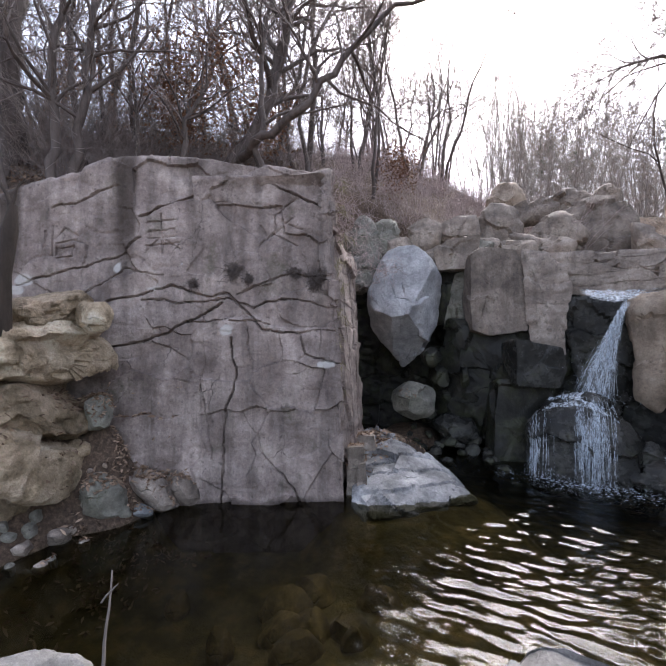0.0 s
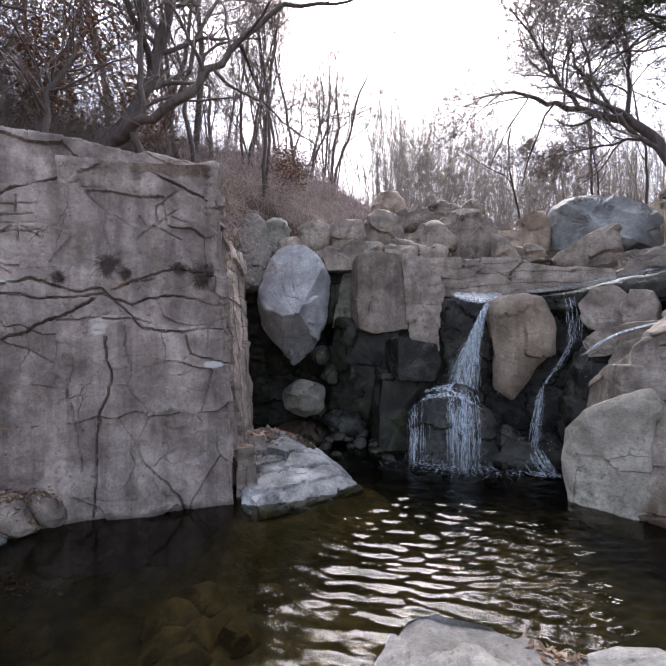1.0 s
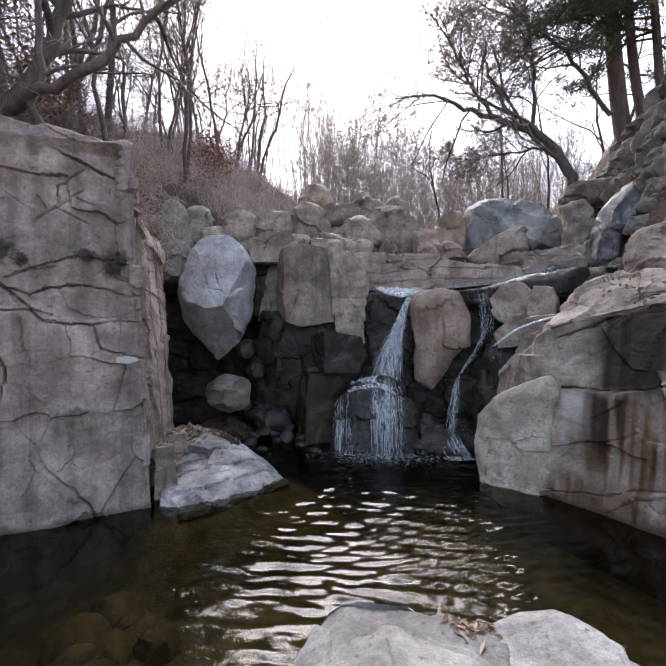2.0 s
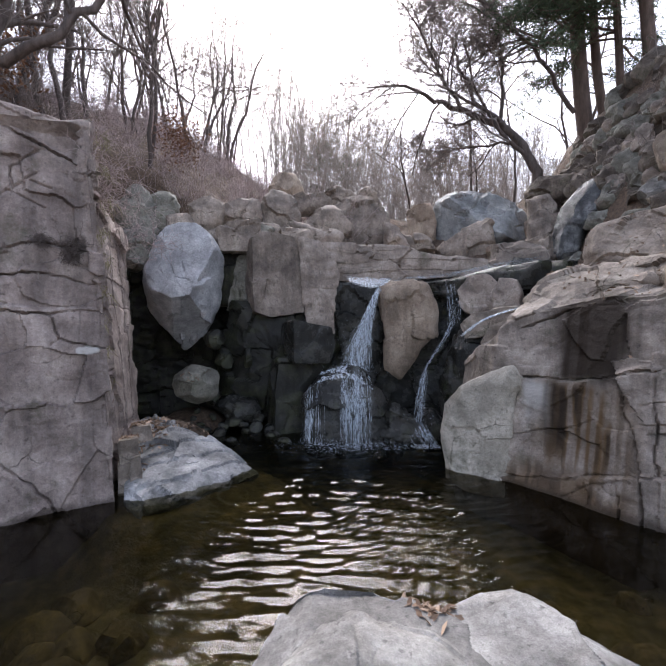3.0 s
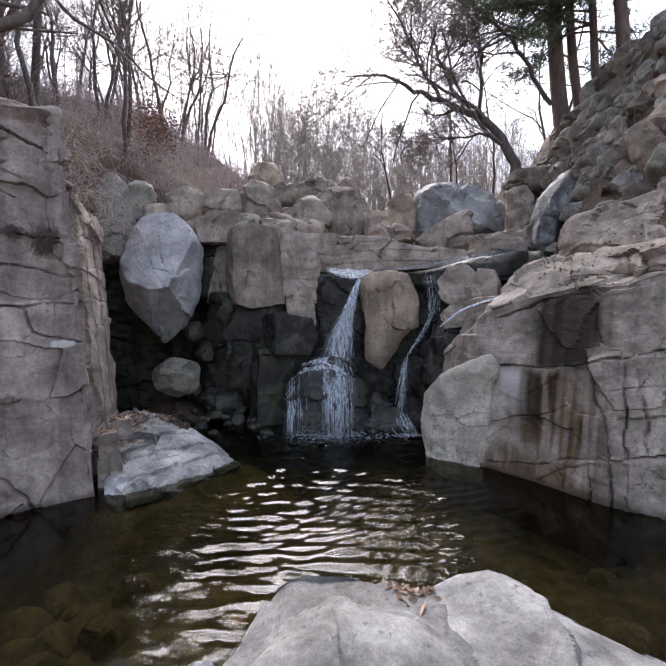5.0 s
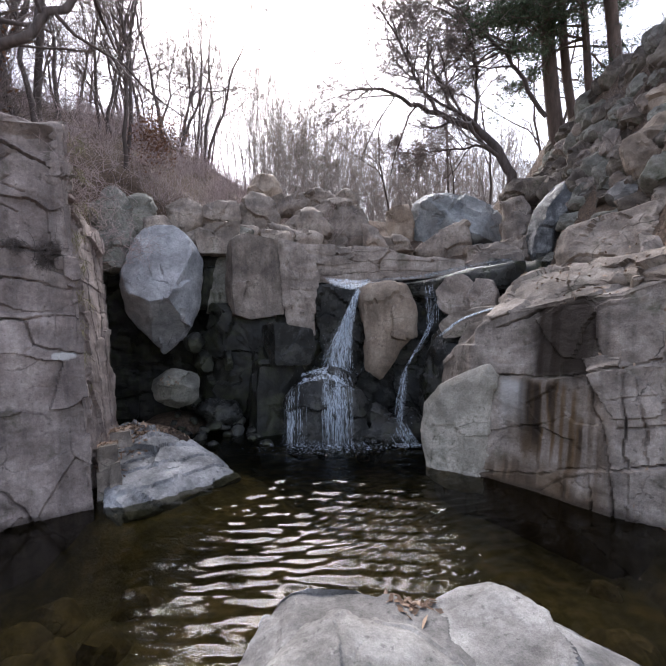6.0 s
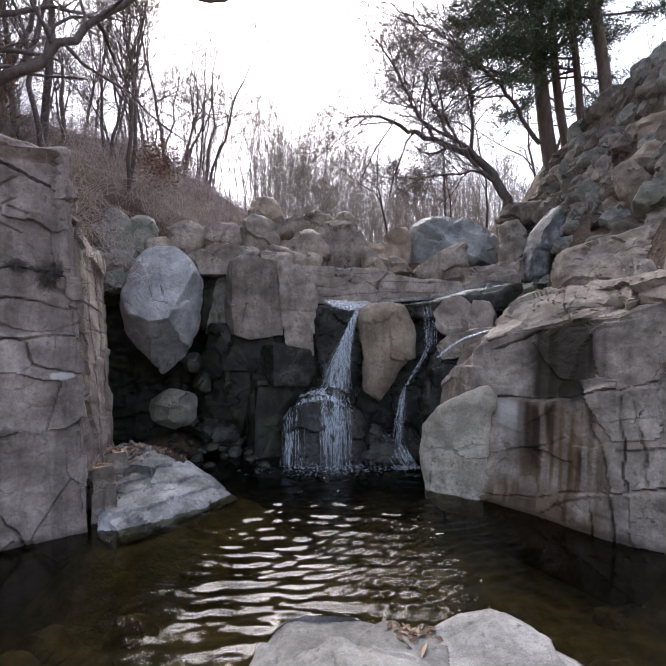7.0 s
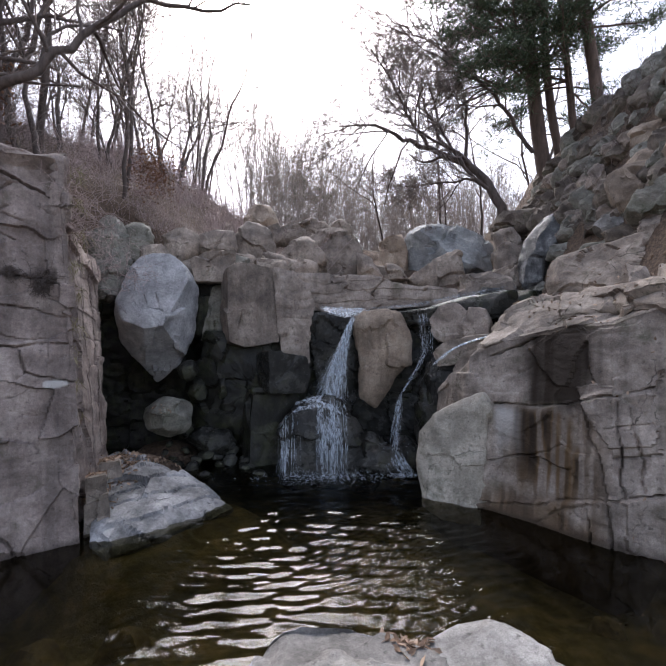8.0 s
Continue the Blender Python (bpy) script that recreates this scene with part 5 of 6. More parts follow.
# oak that reaches out over the stream from the stony slope
led_tree("oak_tree", 41, [(3.95, 8.81, 4.1), (3.73, 8.9, 4.86), (3.46, 9.0, 5.36), (2.97, 9.17, 5.76), (2.31, 9.15, 5.99), (1.74, 9.06, 6.14), (1.18, 8.95, 6.45), (0.45, 8.81, 6.25)], 0.11, 0.012,
         "old oak with a crooked trunk and spreading bare limbs", depth=4, count=21, ratio=0.47, lift=0.04, first=0.15, spread=0.95,
         extra=[([(3.3, 9.05, 5.5), (3.2, 9.2, 6.2), (3.35, 9.3, 6.9), (3.1, 9.3, 7.6)], 0.05, 0.012),
                ([(2.4, 9.15, 5.95), (1.9, 9.0, 6.6), (1.5, 8.9, 7.4), (0.9, 8.8, 8.2)], 0.04, 0.008),
                ([(4.75, 9.25, 5.9), (3.9, 9.0, 6.9), (3.0, 8.8, 7.6), (1.9, 8.7, 8.3), (1.0, 8.6, 8.6)], 0.05, 0.008),
                ([(2.9, 9.17, 5.78), (2.5, 9.3, 6.5), (2.3, 9.4, 7.3), (1.9, 9.4, 8.1)], 0.04, 0.008),
                ([(3.6, 8.95, 5.1), (3.0, 9.3, 5.3), (2.3, 9.5, 5.25), (1.7, 9.6, 5.4)], 0.03, 0.007)])


def needle_clump(rng, at, size, verts, faces, n=44):
    for _ in range(n):
        d = rng.normal(size=3)
        d[2] = abs(d[2]) * 0.8 + 0.1 * d[2]
        d /= np.linalg.norm(d)
        s = np.cross(d, rng.normal(size=3))
        s *= 0.010 / (np.linalg.norm(s) + 1e-6)
        root = at + rng.normal(size=3) * size * np.array((0.45, 0.45, 0.16))
        tip = root + d * size * rng.uniform(0.4, 0.75)
        k = len(verts)
        verts += [root - s, root + s, tip]
        faces.append((k, k + 1, k + 2))


def pine(seed, path, r0, r1, boughs, reach, pull):
    """A red pine: a straight trunk, level boughs and tufts of needles at their ends."""
    rng = np.random.default_rng(seed)
    base = np.array(path[0])
    thick, thin = Tubes(), Tubes()
    q = resample(np.array(path) - base, 0.25, False)[0]
    for _ in range(2):
        q[1:-1] = (q[:-2] + 2 * q[1:-1] + q[2:]) / 4
    q[0, 2] -= 0.8
    radii = np.linspace(r0, r1, len(q))
    thick.add(q, radii, 10)
    verts, faces = [], []
    for _ in range(boughs):
        u = rng.uniform(0.33, 0.85)
        at = q[int(u * (len(q) - 1))]
        a = rng.uniform(0, 2 * math.pi)
        d = np.array((math.cos(a), math.sin(a), 0.12)) + np.array(pull) * rng.uniform(0.2, 1.3)
        d /= np.linalg.norm(d)
        l = reach * rng.uniform(0.5, 1.1) * (1.25 - 0.6 * u)
        b = limb(rng, at, d, l, 8, 0.16, -0.01)
        br = np.linspace(0.028, 0.006, 9)
        thick.add(b, br, 5)
        for k in range(3, 9):
            for _ in range(2):
                tw = limb(rng, b[k], rng.normal(size=3) * np.array((1, 1, 0.35)) + (b[k] - b[k - 1]) * 3, 0.42 * rng.uniform(0.5, 1.2), 3, 0.25, 0.03)
                thick.add(tw, [0.008, 0.007, 0.006, 0.004], 3)
                if rng.uniform() < 0.85:
                    needle_clump(rng, tw[-1], 0.24, verts, faces)
                if rng.uniform() < 0.4:
                    needle_clump(rng, tw[1], 0.2, verts, faces)
    root = new("pine_tree")
    root.location = base
    part("trunk", thick.mesh("trunk"), PINE_BARK, root, "reddish brown pine trunk with boughs")
    part("crown", mesh_from("crown", np.array(verts), np.array(faces)), NEEDLE, root, "dark green needle tufts")
    tagged(root, "tall red pine with sparse dark needle tufts on the slope", "tree", "pines on the stony slope")


pine(51, [(5.02, 9.17, 5.0), (4.89, 9.24, 6.17), (4.8, 9.28, 7.44), (4.75, 9.31, 8.82), (4.75, 9.31, 11.2)], 0.17, 0.10, 34, 3.2, (-1.0, -0.25, 0))
pine(52, [(5.41, 9.18, 5.2), (5.22, 9.29, 6.67), (5.13, 9.34, 7.96), (5.12, 9.34, 9.43), (5.14, 9.33, 11.6)], 0.10, 0.07, 18, 2.6, (-0.6, 0, 0))
pine(53, [(5.45, 8.69, 5.2), (5.36, 8.74, 6.2), (5.32, 8.77, 7.12), (5.24, 8.82, 8.44), (5.23, 8.82, 11.0)], 0.08, 0.06, 16, 2.4, (-0.5, -0.1, 0))
pine(54, [(5.57, 8.14, 5.7), (5.49, 8.19, 6.94), (5.41, 8.24, 7.83), (5.31, 8.31, 9.01), (5.2, 8.38, 11.2)], 0.12, 0.09, 13, 2.2, (-0.3, 0, 0))


def far_woods():
    """The bare wood beyond the stream's head, up to the skyline."""
    rng = np.random.default_rng(61)
    thick, thin = Tubes(), Tubes()
    for _ in range(480):
        d = rng.uniform(15, 44)
        a = radians(rng.uniform(-31, 34) if rng.uniform() < 0.4 else rng.uniform(-10, 24))
        x, y = d * math.sin(a), d * math.cos(a)
        h = d * (0.31 - 0.08 * float(smooth01(-2, 9, math.degrees(a)))) * rng.uniform(0.65, 1.15)
        z = stand(x, y) - 0.2
        lean = np.array((rng.normal() * 0.09, rng.normal() * 0.09, 1))
        pts = limb(rng, (x, y, z), lean, h, 7, 0.07, 0.03)
        r = np.linspace(0.0014 * d, 0.0005 * d, 8)
        thick.add(pts, r, 4)
        k = 0.00062 * d
        for _ in range(int(rng.uniform(12, 20))):
            u = rng.uniform(0.25, 1) * 7
            j = min(6, int(u))
            at = pts[j] + (pts[j + 1] - pts[j]) * (u - j)
            w = rng.normal(size=3) * 0.85 + np.array((0, 0, 0.75))
            b = limb(rng, at, w / np.linalg.norm(w), h * rng.uniform(0.14, 0.34), 4, 0.2, 0.06)
            thin.add(b, np.linspace(k * 0.7, k * 0.3, 5), 3)
            for _ in range(4):
                m = int(rng.integers(1, 5))
                w = rng.normal(size=3) * 0.6 + (b[m] - b[m - 1]) * 3
                thin.add(limb(rng, b[m], w / np.linalg.norm(w), h * rng.uniform(0.05, 0.14), 2, 0.2, 0.05), [k * 0.4, k * 0.3, k * 0.2], 3)
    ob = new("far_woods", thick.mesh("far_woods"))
    ob.data.materials.append(PALE_HAZE_TWIG)
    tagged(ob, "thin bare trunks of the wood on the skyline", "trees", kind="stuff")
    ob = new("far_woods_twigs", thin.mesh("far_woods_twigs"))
    ob.data.materials.append(PALE_HAZE_TWIG)
    tagged(ob, "bare twigs of the wood on the skyline, haze in their colour", "trees", kind="stuff")


far_woods()
for k, (x, y, h) in enumerate(((-2.2, 31, 8.5), (-0.1, 34, 9.5))):
    z = stand(x, y)
    pine(55 + k, [(x, y, z), (x + 0.1, y, z + h * 0.4), (x, y, z + h * 0.7), (x + 0.1, y, z + h)], 0.08, 0.02, 20, 1.3, (0, 0, 0.15))


def brush(name, seed, count, place, height, material, label, twigs=5, thick=0.0045):
    """Leafless undergrowth: bundles of arching stems with side twigs, at the places that place() deals out."""
    rng = np.random.default_rng(seed)
    tubes = Tubes()
    for _ in range(count):
        x, y = place(rng)
        z = stand(x, y) - 0.03
        tall = height * rng.uniform(0.5, 1.3)
        for _ in range(int(rng.integers(5, 10))):
            w = np.array((rng.normal() * 0.45, rng.normal() * 0.45, 1.0))
            q = limb(rng, (x + rng.normal() * 0.06, y + rng.normal() * 0.06, z), w / np.linalg.norm(w), tall * rng.uniform(0.6, 1.1), 5, 0.16, -0.03)
            tubes.add(q, np.linspace(thick, thick * 0.4, 6), 3)
            for _ in range(twigs):
                m = int(rng.integers(1, 6))
                w = rng.normal(size=3) * 0.55 + (q[m] - q[m - 1]) / tall * 4
                tubes.add(limb(rng, q[m], w / np.linalg.norm(w), tall * rng.uniform(0.15, 0.4), 2, 0.25, -0.02), [thick * 0.6, thick * 0.45, thick * 0.3], 3)
    ob = new(name, tubes.mesh(name))
    ob.data.materials.append(material)
    return tagged(ob, label, "undergrowth", kind="stuff")


def on_shoulder(rng):
    while True:
        x, y = rng.uniform(-8.5, 0.2), rng.uniform(7.4, 18)
        if x < -0.1 - 0.18 * (y - 7) + 1.2 * rng.uniform() and not (x > -4.7 and y < 8.3):
            return x, y


def behind_face(rng):
    while True:
        s, d = rng.uniform(0, 5.0), rng.uniform(1.0, 5.5)
        x, y = -2.1 - 0.8 * s - 0.68 * d, 3.9 - 0.6 * s + 0.73 * d
        if not (x > -4.7 and y < 8.6):
            return x, y


brush("hillside_brush", 71, 520, on_shoulder, 0.9, RED_TWIG, "dense reddish leafless brush on the slope above the boulders", 3, 0.0055)
brush("hilltop_brush", 72, 200, behind_face, 1.0, TWIG, "tangled leafless undergrowth behind the carved rock face", 5)
brush("hilltop_thicket", 76, 110, behind_face, 2.4, TWIG, "tall leafless thicket behind the carved rock face", 5, 0.006)
brush("ledge_brush", 73, 60, lambda r: (r.uniform(-4.3, -2.0), r.uniform(8.3, 9.2)), 0.6, RED_TWIG, "dry brush over the gully's edge", 4, 0.003)
brush("slope_brush", 75, 110, lambda r: (r.uniform(3.9, 6.5), r.uniform(5.5, 10.5)), 0.45, TWIG, "dry brush among the tumbled stones", 4)
brush("crest_brush", 74, 90, lambda r: (r.uniform(-1.5, 6), r.uniform(10.8, 15)), 0.6, PALE_HAZE_TWIG, "dry brush behind the upper boulders, paled as by haze", 4)


# ---- falling water, litter, small growth ----
def white_water():
    m = bpy.data.materials.new("falling_water")
    m.use_nodes = True
    nt = m.node_tree
    p = nt.nodes["Principled BSDF"]
    p.inputs["Base Color"].default_value = (0.72, 0.79, 0.86, 1)
    p.inputs["Roughness"].default_value = 0.25
    n = tex_noise(nt, 9.0, 6, 0.75, (4.5, 4.5, 0.7))
    nt.links.new(ramp(nt, n, [(0.42, (0.03,)), (0.64, (0.8,))]), p.inputs["Alpha"])
    bump(nt, p, [(n, 0.5, 0.02)])
    return m


FALLING = white_water()
THREAD = FALLING.copy()
THREAD.name = "water_threads"
for el, v in zip(next(n for n in THREAD.node_tree.nodes if n.bl_idname == "ShaderNodeValToRGB").color_ramp.elements, (0.12, 0.62)):
    el.color = (v, v, v, 1)


SKIN = FALLING.copy()
SKIN.name = "sliding_water"
for el, v in zip(next(n for n in SKIN.node_tree.nodes if n.bl_idname == "ShaderNodeValToRGB").color_ramp.elements, (0.0, 0.5)):
    el.color = (v, v, v, 1)


def strands(name, rng, path, top, bottom, count, thick, tubes, fray=0.3):
    """Threads of water along a path, spread from the top's half width to the bottom's."""
    p = resample(np.array(path), 0.05, False)[0]
    for _ in range(6):
        p[1:-1] = (p[:-2] + 2 * p[1:-1] + p[2:]) / 4
    for _ in range(count):
        a, b = sorted(rng.uniform(-0.1, 1.1, 2))
        a, b = max(0, a), min(1, b)
        if b - a < 0.12:
            continue
        u = np.linspace(a, b, 9)
        s = np.linspace(0, 1, len(p))
        q = np.stack([np.interp(u, s, p[:, k]) for k in range(3)], 1)
        off = rng.normal() * 0.5
        q[:, 0] += off * (top + (bottom - top) * u ** 0.8)
        q[:, 1] += rng.normal() * 0.015 - 0.02 * u
        q += rng.normal(size=q.shape) * 0.006 * fray
        r = thick * rng.uniform(0.4, 1.3) * np.array((0.35, 0.8, 1, 1, 1, 1, 0.9, 0.7, 0.3))
        tubes.add(q, r, 4)


def spray(rng, tubes, at, size, count, r=0.006):
    for _ in range(count):
        c = np.array(at) + rng.normal(size=3) * np.array(size)
        d = rng.normal(size=3) * 0.5 + np.array((0, 0, -1))
        d *= r * rng.uniform(1, 3) / np.linalg.norm(d)
        tubes.add(np.array((c - d, c - d * 0.3, c + d * 0.4, c + d)), r * rng.uniform(0.3, 1) * np.array((0.2, 1, 1, 0.3)), 4)


def film(name, paths, material, cols=14, wobble=0.012, seed=1):
    """A skin of running water between two edge lines."""
    a, _ = resample(paths[0], 0.02, False)
    b = np.array(paths[1])
    s = np.linspace(0, 1, len(b))
    u = np.linspace(0, 1, len(a))
    b = np.stack([np.interp(u, s, b[:, k]) for k in range(3)], 1)
    w = np.linspace(0, 1, cols)[:, None, None]
    top = (a[None] * (1 - w) + b[None] * w).reshape(-1, 3)
    bulge = (0.012 + wobble * fbm(top * 16, 3, seed))[:, None] * np.array((0, -0.4, 1))
    upper, lower = top + bulge, top - np.array((0, 0, 0.015))
    n = len(a)
    f = grid_faces(cols, n)
    return mesh_from(name, np.vstack([upper, lower]), np.vstack([f, f[:, ::-1] + cols * n]))


rng = np.random.default_rng(91)
fall = new("waterfall")
fall.location = (0.2, 6.2, 0)
tagged(fall, "white waterfall splashing over a dark rock step", "waterfall")
FOOT = np.array(fall.location)


def shifted(path):
    return [tuple(np.array(q) - FOOT) for q in path]


t = Tubes()
for k in range(5):
    o = -0.5 + 0.25 * k
    strands("drop", rng, shifted([(0.50, 6.36, 2.08), (0.44 + 0.02 * o, 6.24, 1.95), (0.33 + 0.09 * o, 6.14, 1.62), (0.23 + 0.22 * o, 6.06, 1.25), (0.15 + 0.36 * o, 6.02, 0.88)]), 0.02, 0.07, 48, 0.0026, t, 0.7)
spray(rng, t, np.array((0.10, 6.0, 1.15)) - FOOT, (0.12, 0.05, 0.2), 260, 0.0035)
spray(rng, t, np.array((0.12, 5.95, 0.92)) - FOOT, (0.22, 0.08, 0.04), 260, 0.004)
part("upper_fall", t.mesh("upper_fall"), THREAD, fall)
bpy.context.view_layer.update()
STEP = bpy.context.evaluated_depsgraph_get()


def strike(start, way, rest):
    """Where a line first meets the step under the fall."""
    at = Vector(start)
    for _ in range(8):
        hit, p, _, _, ob, _ = scene.ray_cast(STEP, at, Vector(way))
        if not hit:
            break
        if ob.name.startswith("cascade_step"):
            return p
        at = p + Vector(way) * 0.004
    return Vector(rest)


def skin(xs, y):
    """A line of places on the step's top, from side to side."""
    out = []
    for x in xs:
        out.append((x, y, strike((x, y, 1.4), (0, 0, -1), (x, y, 0.5)).z + 0.012))
    return out


t = Tubes()
for k in range(150):
    x = rng.uniform(-0.52, 0.42)
    crown = strike((x, 5.80, 1.4), (0, 0, -1), (x, 5.8, 0.8)).z
    down = [(x, 5.80, crown + 0.012)]
    for f in (0.86, 0.7, 0.5, 0.25, 0.0):
        down.append((x, strike((x, 4.9, max(0.02, f * crown)), (0, 1, 0), (x, 5.6, 0.3)).y - 0.015, f * crown - 0.01))
    clump = 0.12 + 0.88 * max(0.0, math.sin(11 * x + 0.9)) ** 2 * (1.0 if x < 0.35 else 0.3)
    if rng.uniform() < clump:
        strands("drop", rng, shifted(down), 0.02, 0.04, 7, 0.0025, t, 0.8)
pour = [(0.17, 5.86, strike((0.17, 5.86, 1.4), (0, 0, -1), (0.17, 5.86, 0.9)).z + 0.012)]
for f in (0.75, 0.6, 0.4, 0.2, 0.0):
    pour.append((0.19, strike((0.19, 4.9, max(0.02, f)), (0, 1, 0), (0.19, 5.6, 0.3)).y - 0.02, f))
strands("drop", rng, shifted(pour), 0.09, 0.13, 150, 0.003, t, 0.8)
spray(rng, t, np.array((0.1, 5.45, 0.04)) - FOOT, (0.32, 0.06, 0.03), 420, 0.004)
part("fall_sheet", film("fall_sheet", (shifted([(0.47, 6.36, 2.09), (0.40, 6.24, 1.93), (0.26, 6.15, 1.6), (0.12, 6.08, 1.25), (0.0, 6.04, 0.88)]), shifted([(0.55, 6.36, 2.07), (0.47, 6.24, 1.9), (0.37, 6.15, 1.6), (0.33, 6.08, 1.25), (0.31, 6.04, 0.86)])), SKIN, 14, 0.02, 8), SKIN, fall)
part("lower_fall", t.mesh("lower_fall"), THREAD, fall)
part("step_water", film("step_water", (shifted([(x, 6.0, z) for x, _, z in skin(np.linspace(-0.42, 0.36, 9), 5.98)]), shifted(skin(np.linspace(-0.46, 0.40, 9), 5.74))), FALLING, 16, 0.010, 5), FALLING, fall)
part("lip_water", film("lip_water", (shifted([(0.02, 6.66, 2.27), (0.35, 6.7, 2.26), (0.75, 6.7, 2.24)]), shifted([(0.14, 6.46, 2.17), (0.38, 6.38, 2.10), (0.60, 6.44, 2.14)])), FALLING, 12, 0.012, 6), FALLING, fall)

side = new("waterfall")
side.location = tuple(FOOT)
tagged(side, "thin second waterfall sliding between dark blocks", "waterfall")
t = Tubes()
strands("drop", rng, shifted([(1.55, 6.42, 2.15), (1.57, 6.34, 1.9), (1.56, 6.29, 1.62), (1.53, 6.24, 1.50)]), 0.09, 0.07, 30, 0.0026, t, 1.0)
strands("drop", rng, shifted([(1.56, 6.26, 1.58), (1.45, 6.12, 1.4), (1.28, 5.98, 1.18), (1.14, 5.89, 1.0)]), 0.05, 0.025, 22, 0.0028, t, 1.0)
strands("drop", rng, shifted([(1.13, 5.89, 1.0), (1.07, 5.81, 0.74), (1.02, 5.75, 0.45), (0.97, 5.69, 0.2)]), 0.03, 0.09, 36, 0.003, t, 1.0)
strands("drop", rng, shifted([(0.96, 5.70, 0.26), (1.02, 5.55, 0.12), (1.1, 5.48, 0.0)]), 0.14, 0.16, 60, 0.005, t)
spray(rng, t, np.array((0.97, 5.7, 0.3)) - FOOT, (0.1, 0.05, 0.06), 60)
part("threads", t.mesh("threads"), THREAD, side)

run = new("stream")
run.location = tuple(FOOT)
tagged(run, "thin sheet of stream water sliding over the ledge", "water")
t = Tubes()
for k in range(4):
    o = 0.08 * k
    strands("run", rng, shifted([(0.6, 6.42 + o, 2.17 + o * 0.3), (1.5, 6.55 + o, 2.24 + o * 0.3), (2.31, 6.66 + o, 2.42 + o * 0.3), (3.2, 6.85 + o, 2.58 + o * 0.3)]), 0.0, 0.02, 6, 0.003, t)
strands("run", rng, shifted([(2.5, 5.3, 1.86), (2.05, 5.42, 1.74), (1.74, 5.52, 1.62), (1.52, 5.62, 1.40)]), 0.02, 0.03, 45, 0.005, t)
part("threads", t.mesh("threads"), THREAD, run)

# foam where the falls strike the pool
v, q = [], []
for _ in range(800):
    a, d = rng.uniform(0, 2 * math.pi), abs(rng.normal()) * 0.25
    cx, cy = 0.05 + 0.36 * rng.normal() + math.cos(a) * d, 5.56 - abs(0.28 * rng.normal()) + math.sin(a) * d * 0.3
    if rng.uniform() < 0.25:
        cx, cy = 1.05 + 0.12 * rng.normal(), 5.45 + 0.06 * rng.normal()
    r = rng.uniform(0.003, 0.014) * math.exp(-((5.58 - cy) / 0.45) ** 2)
    k = len(v)
    n = 6
    for m in range(n):
        w = r * rng.uniform(0.6, 1.3)
        v.append((cx + 1.8 * w * math.cos(m * 1.047), cy + w * math.sin(m * 1.047), 0.012))
    v.append((cx, cy, 0.014 + 0.25 * r))
    q += [(k + m, k + (m + 1) % n, k + n) for m in range(n)]
foam = new("foam", mesh_from("foam", np.array(v), [], q))
foam.data.materials.append(FALLING)
tagged(foam, "white foam where the falls meet the pool", "foam", kind="stuff")


def litter(name, seed, count, place, size, material, label, category="leaves"):
    """Curled dead leaves, each a bent pointed blade."""
    rng = np.random.default_rng(seed)
    v, f = [], []
    for _ in range(count):
        at = np.array(place(rng))
        l, w = size * rng.uniform(0.6, 1.3), size * rng.uniform(0.22, 0.45)
        m = np.array(Euler((rng.normal() * 0.5, rng.normal() * 0.5, rng.uniform(0, 6.28))).to_matrix())
        c = rng.uniform(0.1, 0.5) * w
        p = np.array(((-l / 2, 0, 0.2 * c), (-l * 0.1, w / 2, c), (-l * 0.1, 0, 0), (-l * 0.1, -w / 2, c), (l * 0.25, w * 0.35, c * 0.8), (l * 0.25, 0, 0.1 * c), (l * 0.25, -w * 0.35, c * 0.8), (l / 2, 0, 0.5 * c)))
        k = len(v)
        v += list(p @ m.T + at + np.array((0, 0, 0.006)))
        f += [(k, k + 2, k + 1), (k, k + 3, k + 2), (k + 1, k + 2, k + 5, k + 4), (k + 2, k + 3, k + 6, k + 5), (k + 4, k + 5, k + 7), (k + 5, k + 6, k + 7)]
    ob = new(name, mesh_from(name, np.array(v), [], f))
    ob.data.materials.append(material)
    return tagged(ob, label, category, kind="stuff")


bpy.context.view_layer.update()
DEPS = bpy.context.evaluated_depsgraph_get()


def drop_to(x, y, high=9.0):
    """The height of whatever solid lies under a place."""
    z = high
    for _ in range(12):
        hit, at, nrm, _, ob, _ = scene.ray_cast(DEPS, Vector((x, y, z)), Vector((0, 0, -1)))
        if not hit:
            return 0.0
        base = ob.name.split(".")[0]
        if base in ROCKY and nrm.z > 0.25:
            return at.z
        z = at.z - 0.01
    return at.z


ROCKY = {o.name.split(".")[0] for o in scene.objects if o.type == "MESH" and o.get("category") in ("rock", "rock face", "ground")}


def over(x0, x1, y0, y1, high=9.0):
    def place(r):
        x, y = r.uniform(x0, x1), r.uniform(y0, y1)
        return x, y, drop_to(x, y, high)
    return place


litter("gully_leaves", 1, 900, lambda r: (lambda x, y: (x, y, drop_to(x, y, 0.9)))(*(lambda u: (-2.12 - 0.15 * u + 0.13 * r.normal() * (0.5 + u), 4.05 + 1.8 * u))(r.uniform())), 0.07, DEAD_LEAF, "brown dead leaves drifted into the gully")
litter("slope_leaves", 2, 4200, lambda r: (lambda x, y: (x, y, stand(x, y) + 0.04))(*behind_face(r)), 0.09, DEAD_LEAF, "brown dead leaves on the hill behind the rock face")
litter("bank_leaves", 3, 700, lambda r: (lambda x, y: (x, y, drop_to(x, y, 1.2)))(r.uniform(-4.3, -3.1), r.uniform(1.1, 3.0)), 0.07, DEAD_LEAF, "dead leaves between the bank stones")
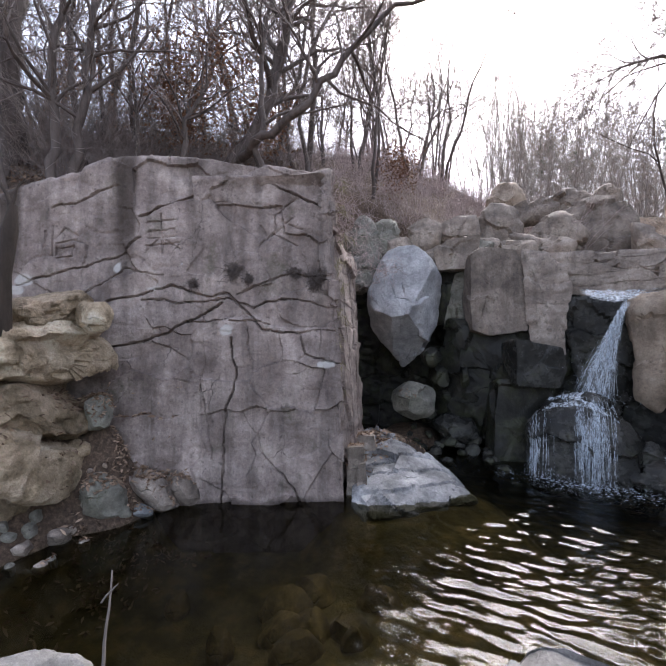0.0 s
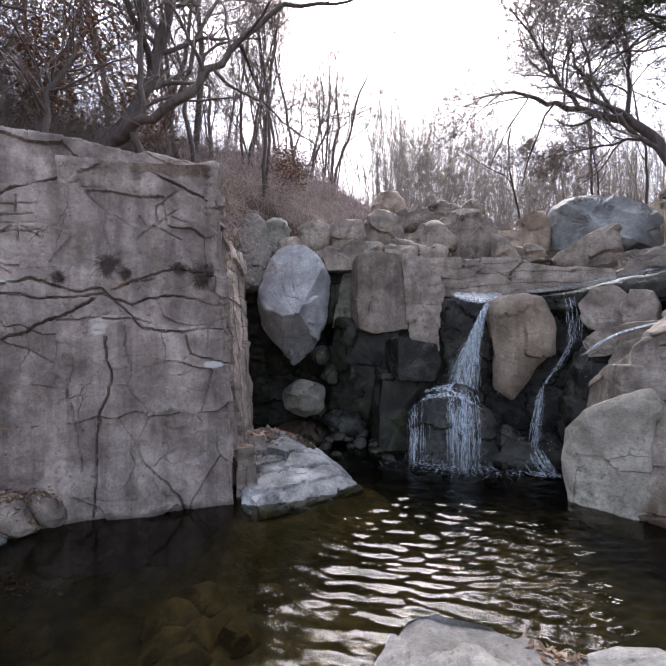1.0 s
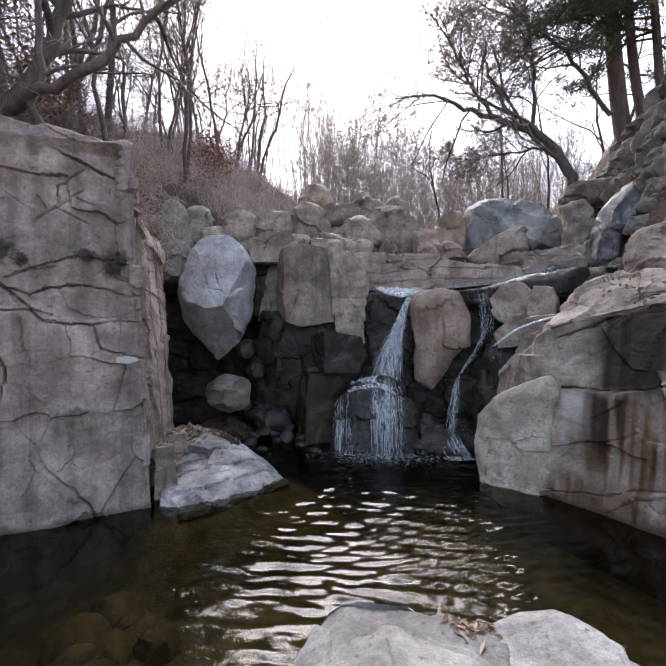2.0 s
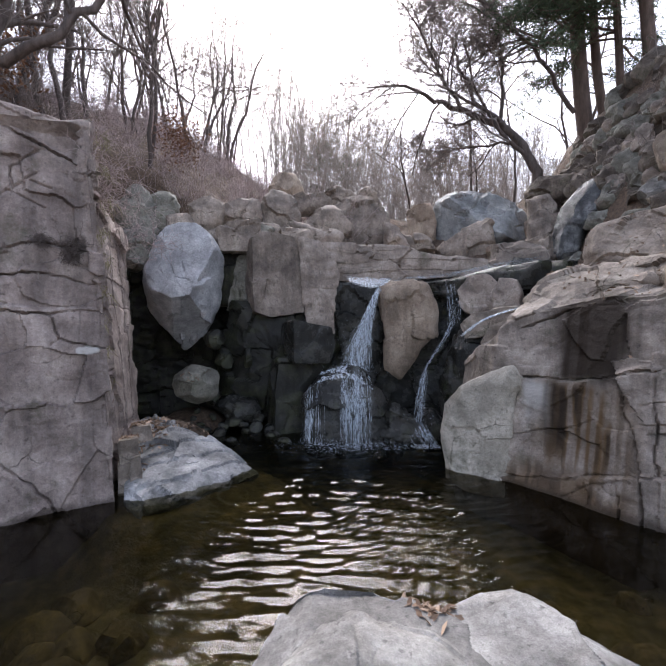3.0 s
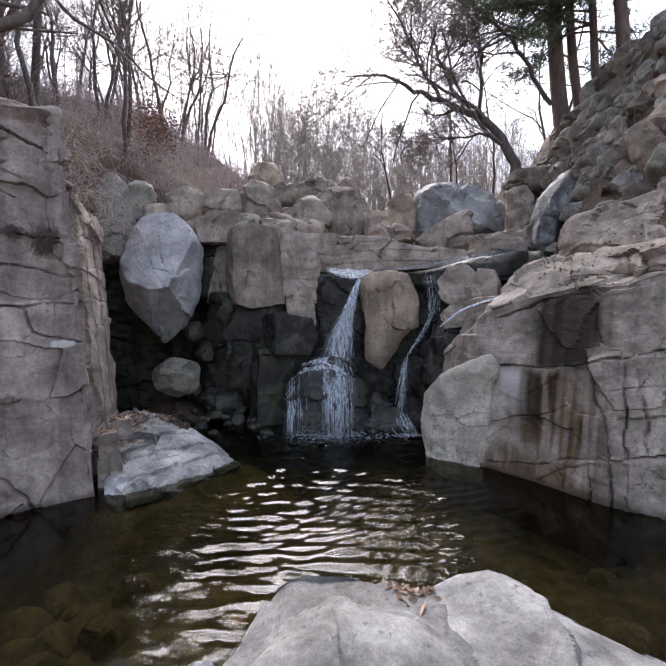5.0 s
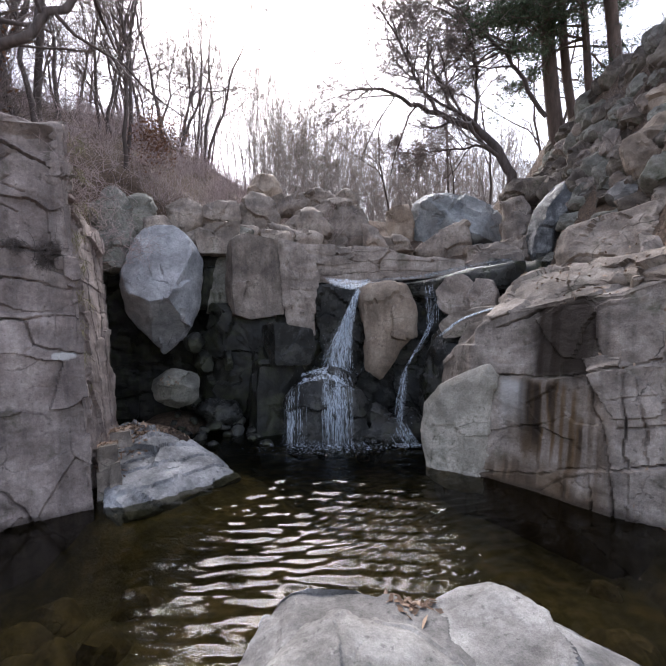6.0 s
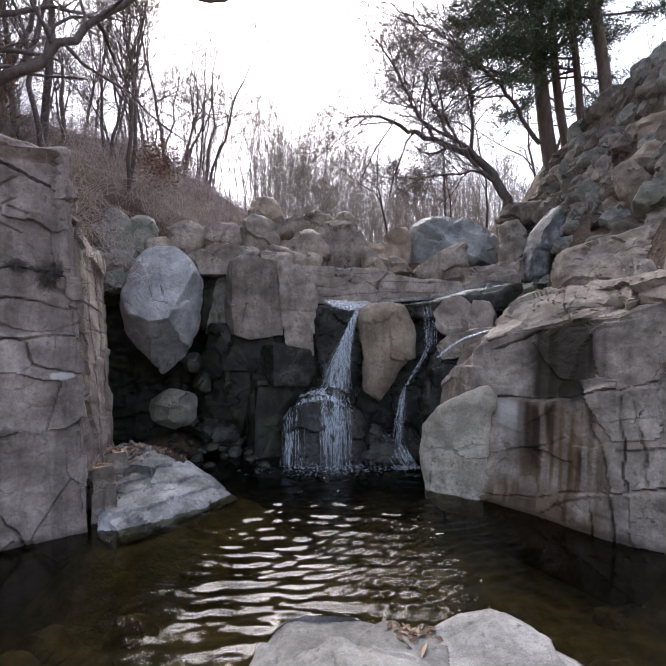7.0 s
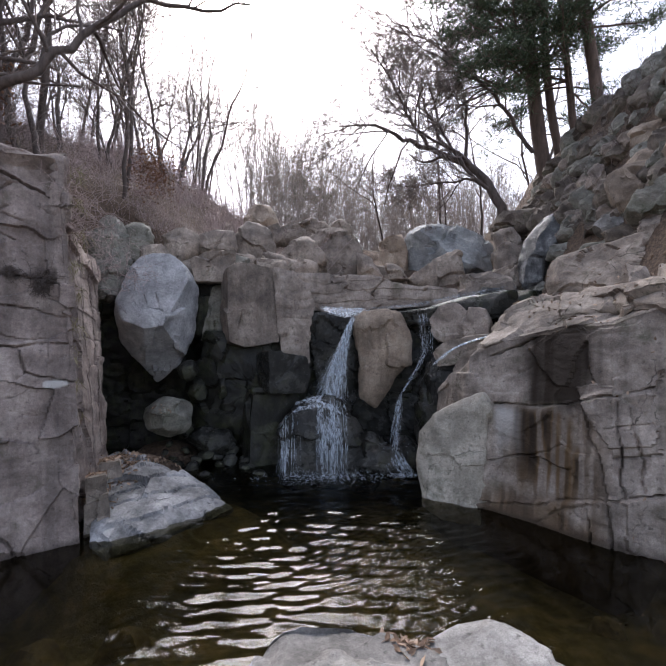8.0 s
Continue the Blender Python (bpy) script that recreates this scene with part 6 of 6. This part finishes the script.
litter("ledge_leaves", 4, 500, over(2.3, 4.2, 3.2, 5.6, 2.9), 0.06, DEAD_LEAF, "dead leaves caught on the granite ledges")
litter("heap_leaves", 6, 1500, lambda r: (lambda x, y: (x, y, drop_to(x, y, 1.2)))(r.uniform(-4.1, -3.3), r.uniform(1.9, 2.95)), 0.06, DEAD_LEAF, "brown dead leaves heaped against the tall rock face")
litter("crack_leaves", 5, 60, lambda r: (lambda x, y: (x, y, drop_to(x, y, 1.2)))(0.50 + 0.07 * r.normal(), 2.22 + 0.06 * r.normal()), 0.07, DEAD_LEAF, "few dead leaves between the bank rocks")


# thin dry stick in the shallows, a dead stump by the stacked stones, tufts on the rock face
t = Tubes()
r = np.random.default_rng(5)
t.add(limb(r, (0, 0, 0), (0.05, 0.1, 1), 0.62, 7, 0.06, 0), np.linspace(0.011, 0.004, 8), 6)
t.add(limb(r, (0.0, 0.0, 0.48), (0.5, 0.1, 0.8), 0.16, 3, 0.1, 0), np.linspace(0.006, 0.003, 4), 5)
stick = new("dry_stick", t.mesh("dry_stick"))
stick.data.materials.append(PALE_HAZE_TWIG)
stick.location = (-2.10, 1.28, -0.15)
tagged(stick, "bleached dry stick standing in the shallow water", "stick")
t = Tubes()
t.add(np.array(((0, 0, -0.3), (0.0, 0.0, 0.2), (0.03, 0.02, 0.55), (0.02, 0.05, 0.75))), [0.05, 0.045, 0.06, 0.03], 12)
t.add(limb(r, (0.02, 0.03, 0.7), (-0.15, 0.05, 1), 0.5, 6, 0.15, 0), np.linspace(0.02, 0.006, 7), 6)
t.add(limb(r, (0.02, 0.03, 0.7), (0.25, 0.2, 1), 0.3, 5, 0.15, 0), np.linspace(0.016, 0.006, 6), 6)
stump = new("tree_stump", t.mesh("tree_stump"))
stump.data.materials.append(DARK_BARK)
stump.location = (-3.86, 1.58, 1.95)
tagged(stump, "dark dead stump with a pale sprout behind the stones", "stump")


def tuft(at, size, n, seed, material, label, fall=0.0):
    r = np.random.default_rng(seed)
    t = Tubes()
    for _ in range(n):
        w = r.normal(size=3) * 0.6 + np.array((0.35, -0.5, 0.1 - fall))
        t.add(limb(r, r.normal(size=3) * size * 0.3, w / np.linalg.norm(w), size * r.uniform(0.5, 1.2), 4, 0.3, -0.12), np.linspace(0.003, 0.0015, 5), 3)
    ob = new("dry_tuft", t.mesh("dry_tuft"))
    ob.data.materials.append(material)
    ob.location = at
    tagged(ob, label, "plant", "dry tufts on the rock")


def on_face(s, z):
    """A place on the carved face, s metres along its plan."""
    p = np.array(LEFT_PLAN)
    l = np.concatenate([[0], np.cumsum(np.linalg.norm(np.diff(p, axis=0), axis=1))])
    return (float(np.interp(s, l, p[:, 0])) - 0.034 * z, float(np.interp(s, l, p[:, 1])) + 0.05 * z, z)


for k, (s, z, a) in enumerate(((3.71, 2.33, 0.13), (3.33, 2.20, 0.08), (3.88, 2.26, 0.08), (4.36, 2.33, 0.09), (4.6, 2.29, 0.14), (4.55, 2.2, 0.09))):
    tuft(on_face(s, z), a, 70, 300 + k, BARK, "dark withered plant rooted in the rock face", 0.2)
for k in range(9):
    z = 3.25 - 0.27 * k
    tuft((-2.12 - 0.01 * k, 3.86 + 0.03 * (k % 3), z), 0.12, 26, 330 + k, STRAW, "yellowed dry grass hanging down the rock's edge", 0.9)
for k in range(10):
    tuft((-2.25 - 0.08 * k * (k % 2), 3.95 + 0.14 * k, 3.2 - 0.09 * k), 0.4, 40, 350 + k, RED_TWIG, "dry twiggy growth over the rock's shoulder", -0.3)


def withered(name, centres, count, seed):
    """Brown leaves that still hang on the twigs."""
    def place(r):
        x, y, z, a = centres[int(r.integers(len(centres)))]
        v = r.normal(size=3) * a * np.array((0.6, 0.6, 0.7))
        return x + v[0], y + v[1], z + v[2]
    litter(name, seed, count, place, 0.085, RUST_LEAF, "withered rust-brown leaves still on the twigs", "foliage")


withered("withered_foliage", [(-5.6, 4.6, 5.6, 0.55), (-5.2, 4.4, 5.0, 0.5), (-6.2, 5.0, 6.2, 0.6), (-5.0, 5.0, 5.9, 0.5), (-7.4, 4.2, 5.9, 0.7), (-4.6, 5.6, 5.2, 0.4), (-3.6, 9.4, 5.6, 0.4)], 7000, 7)
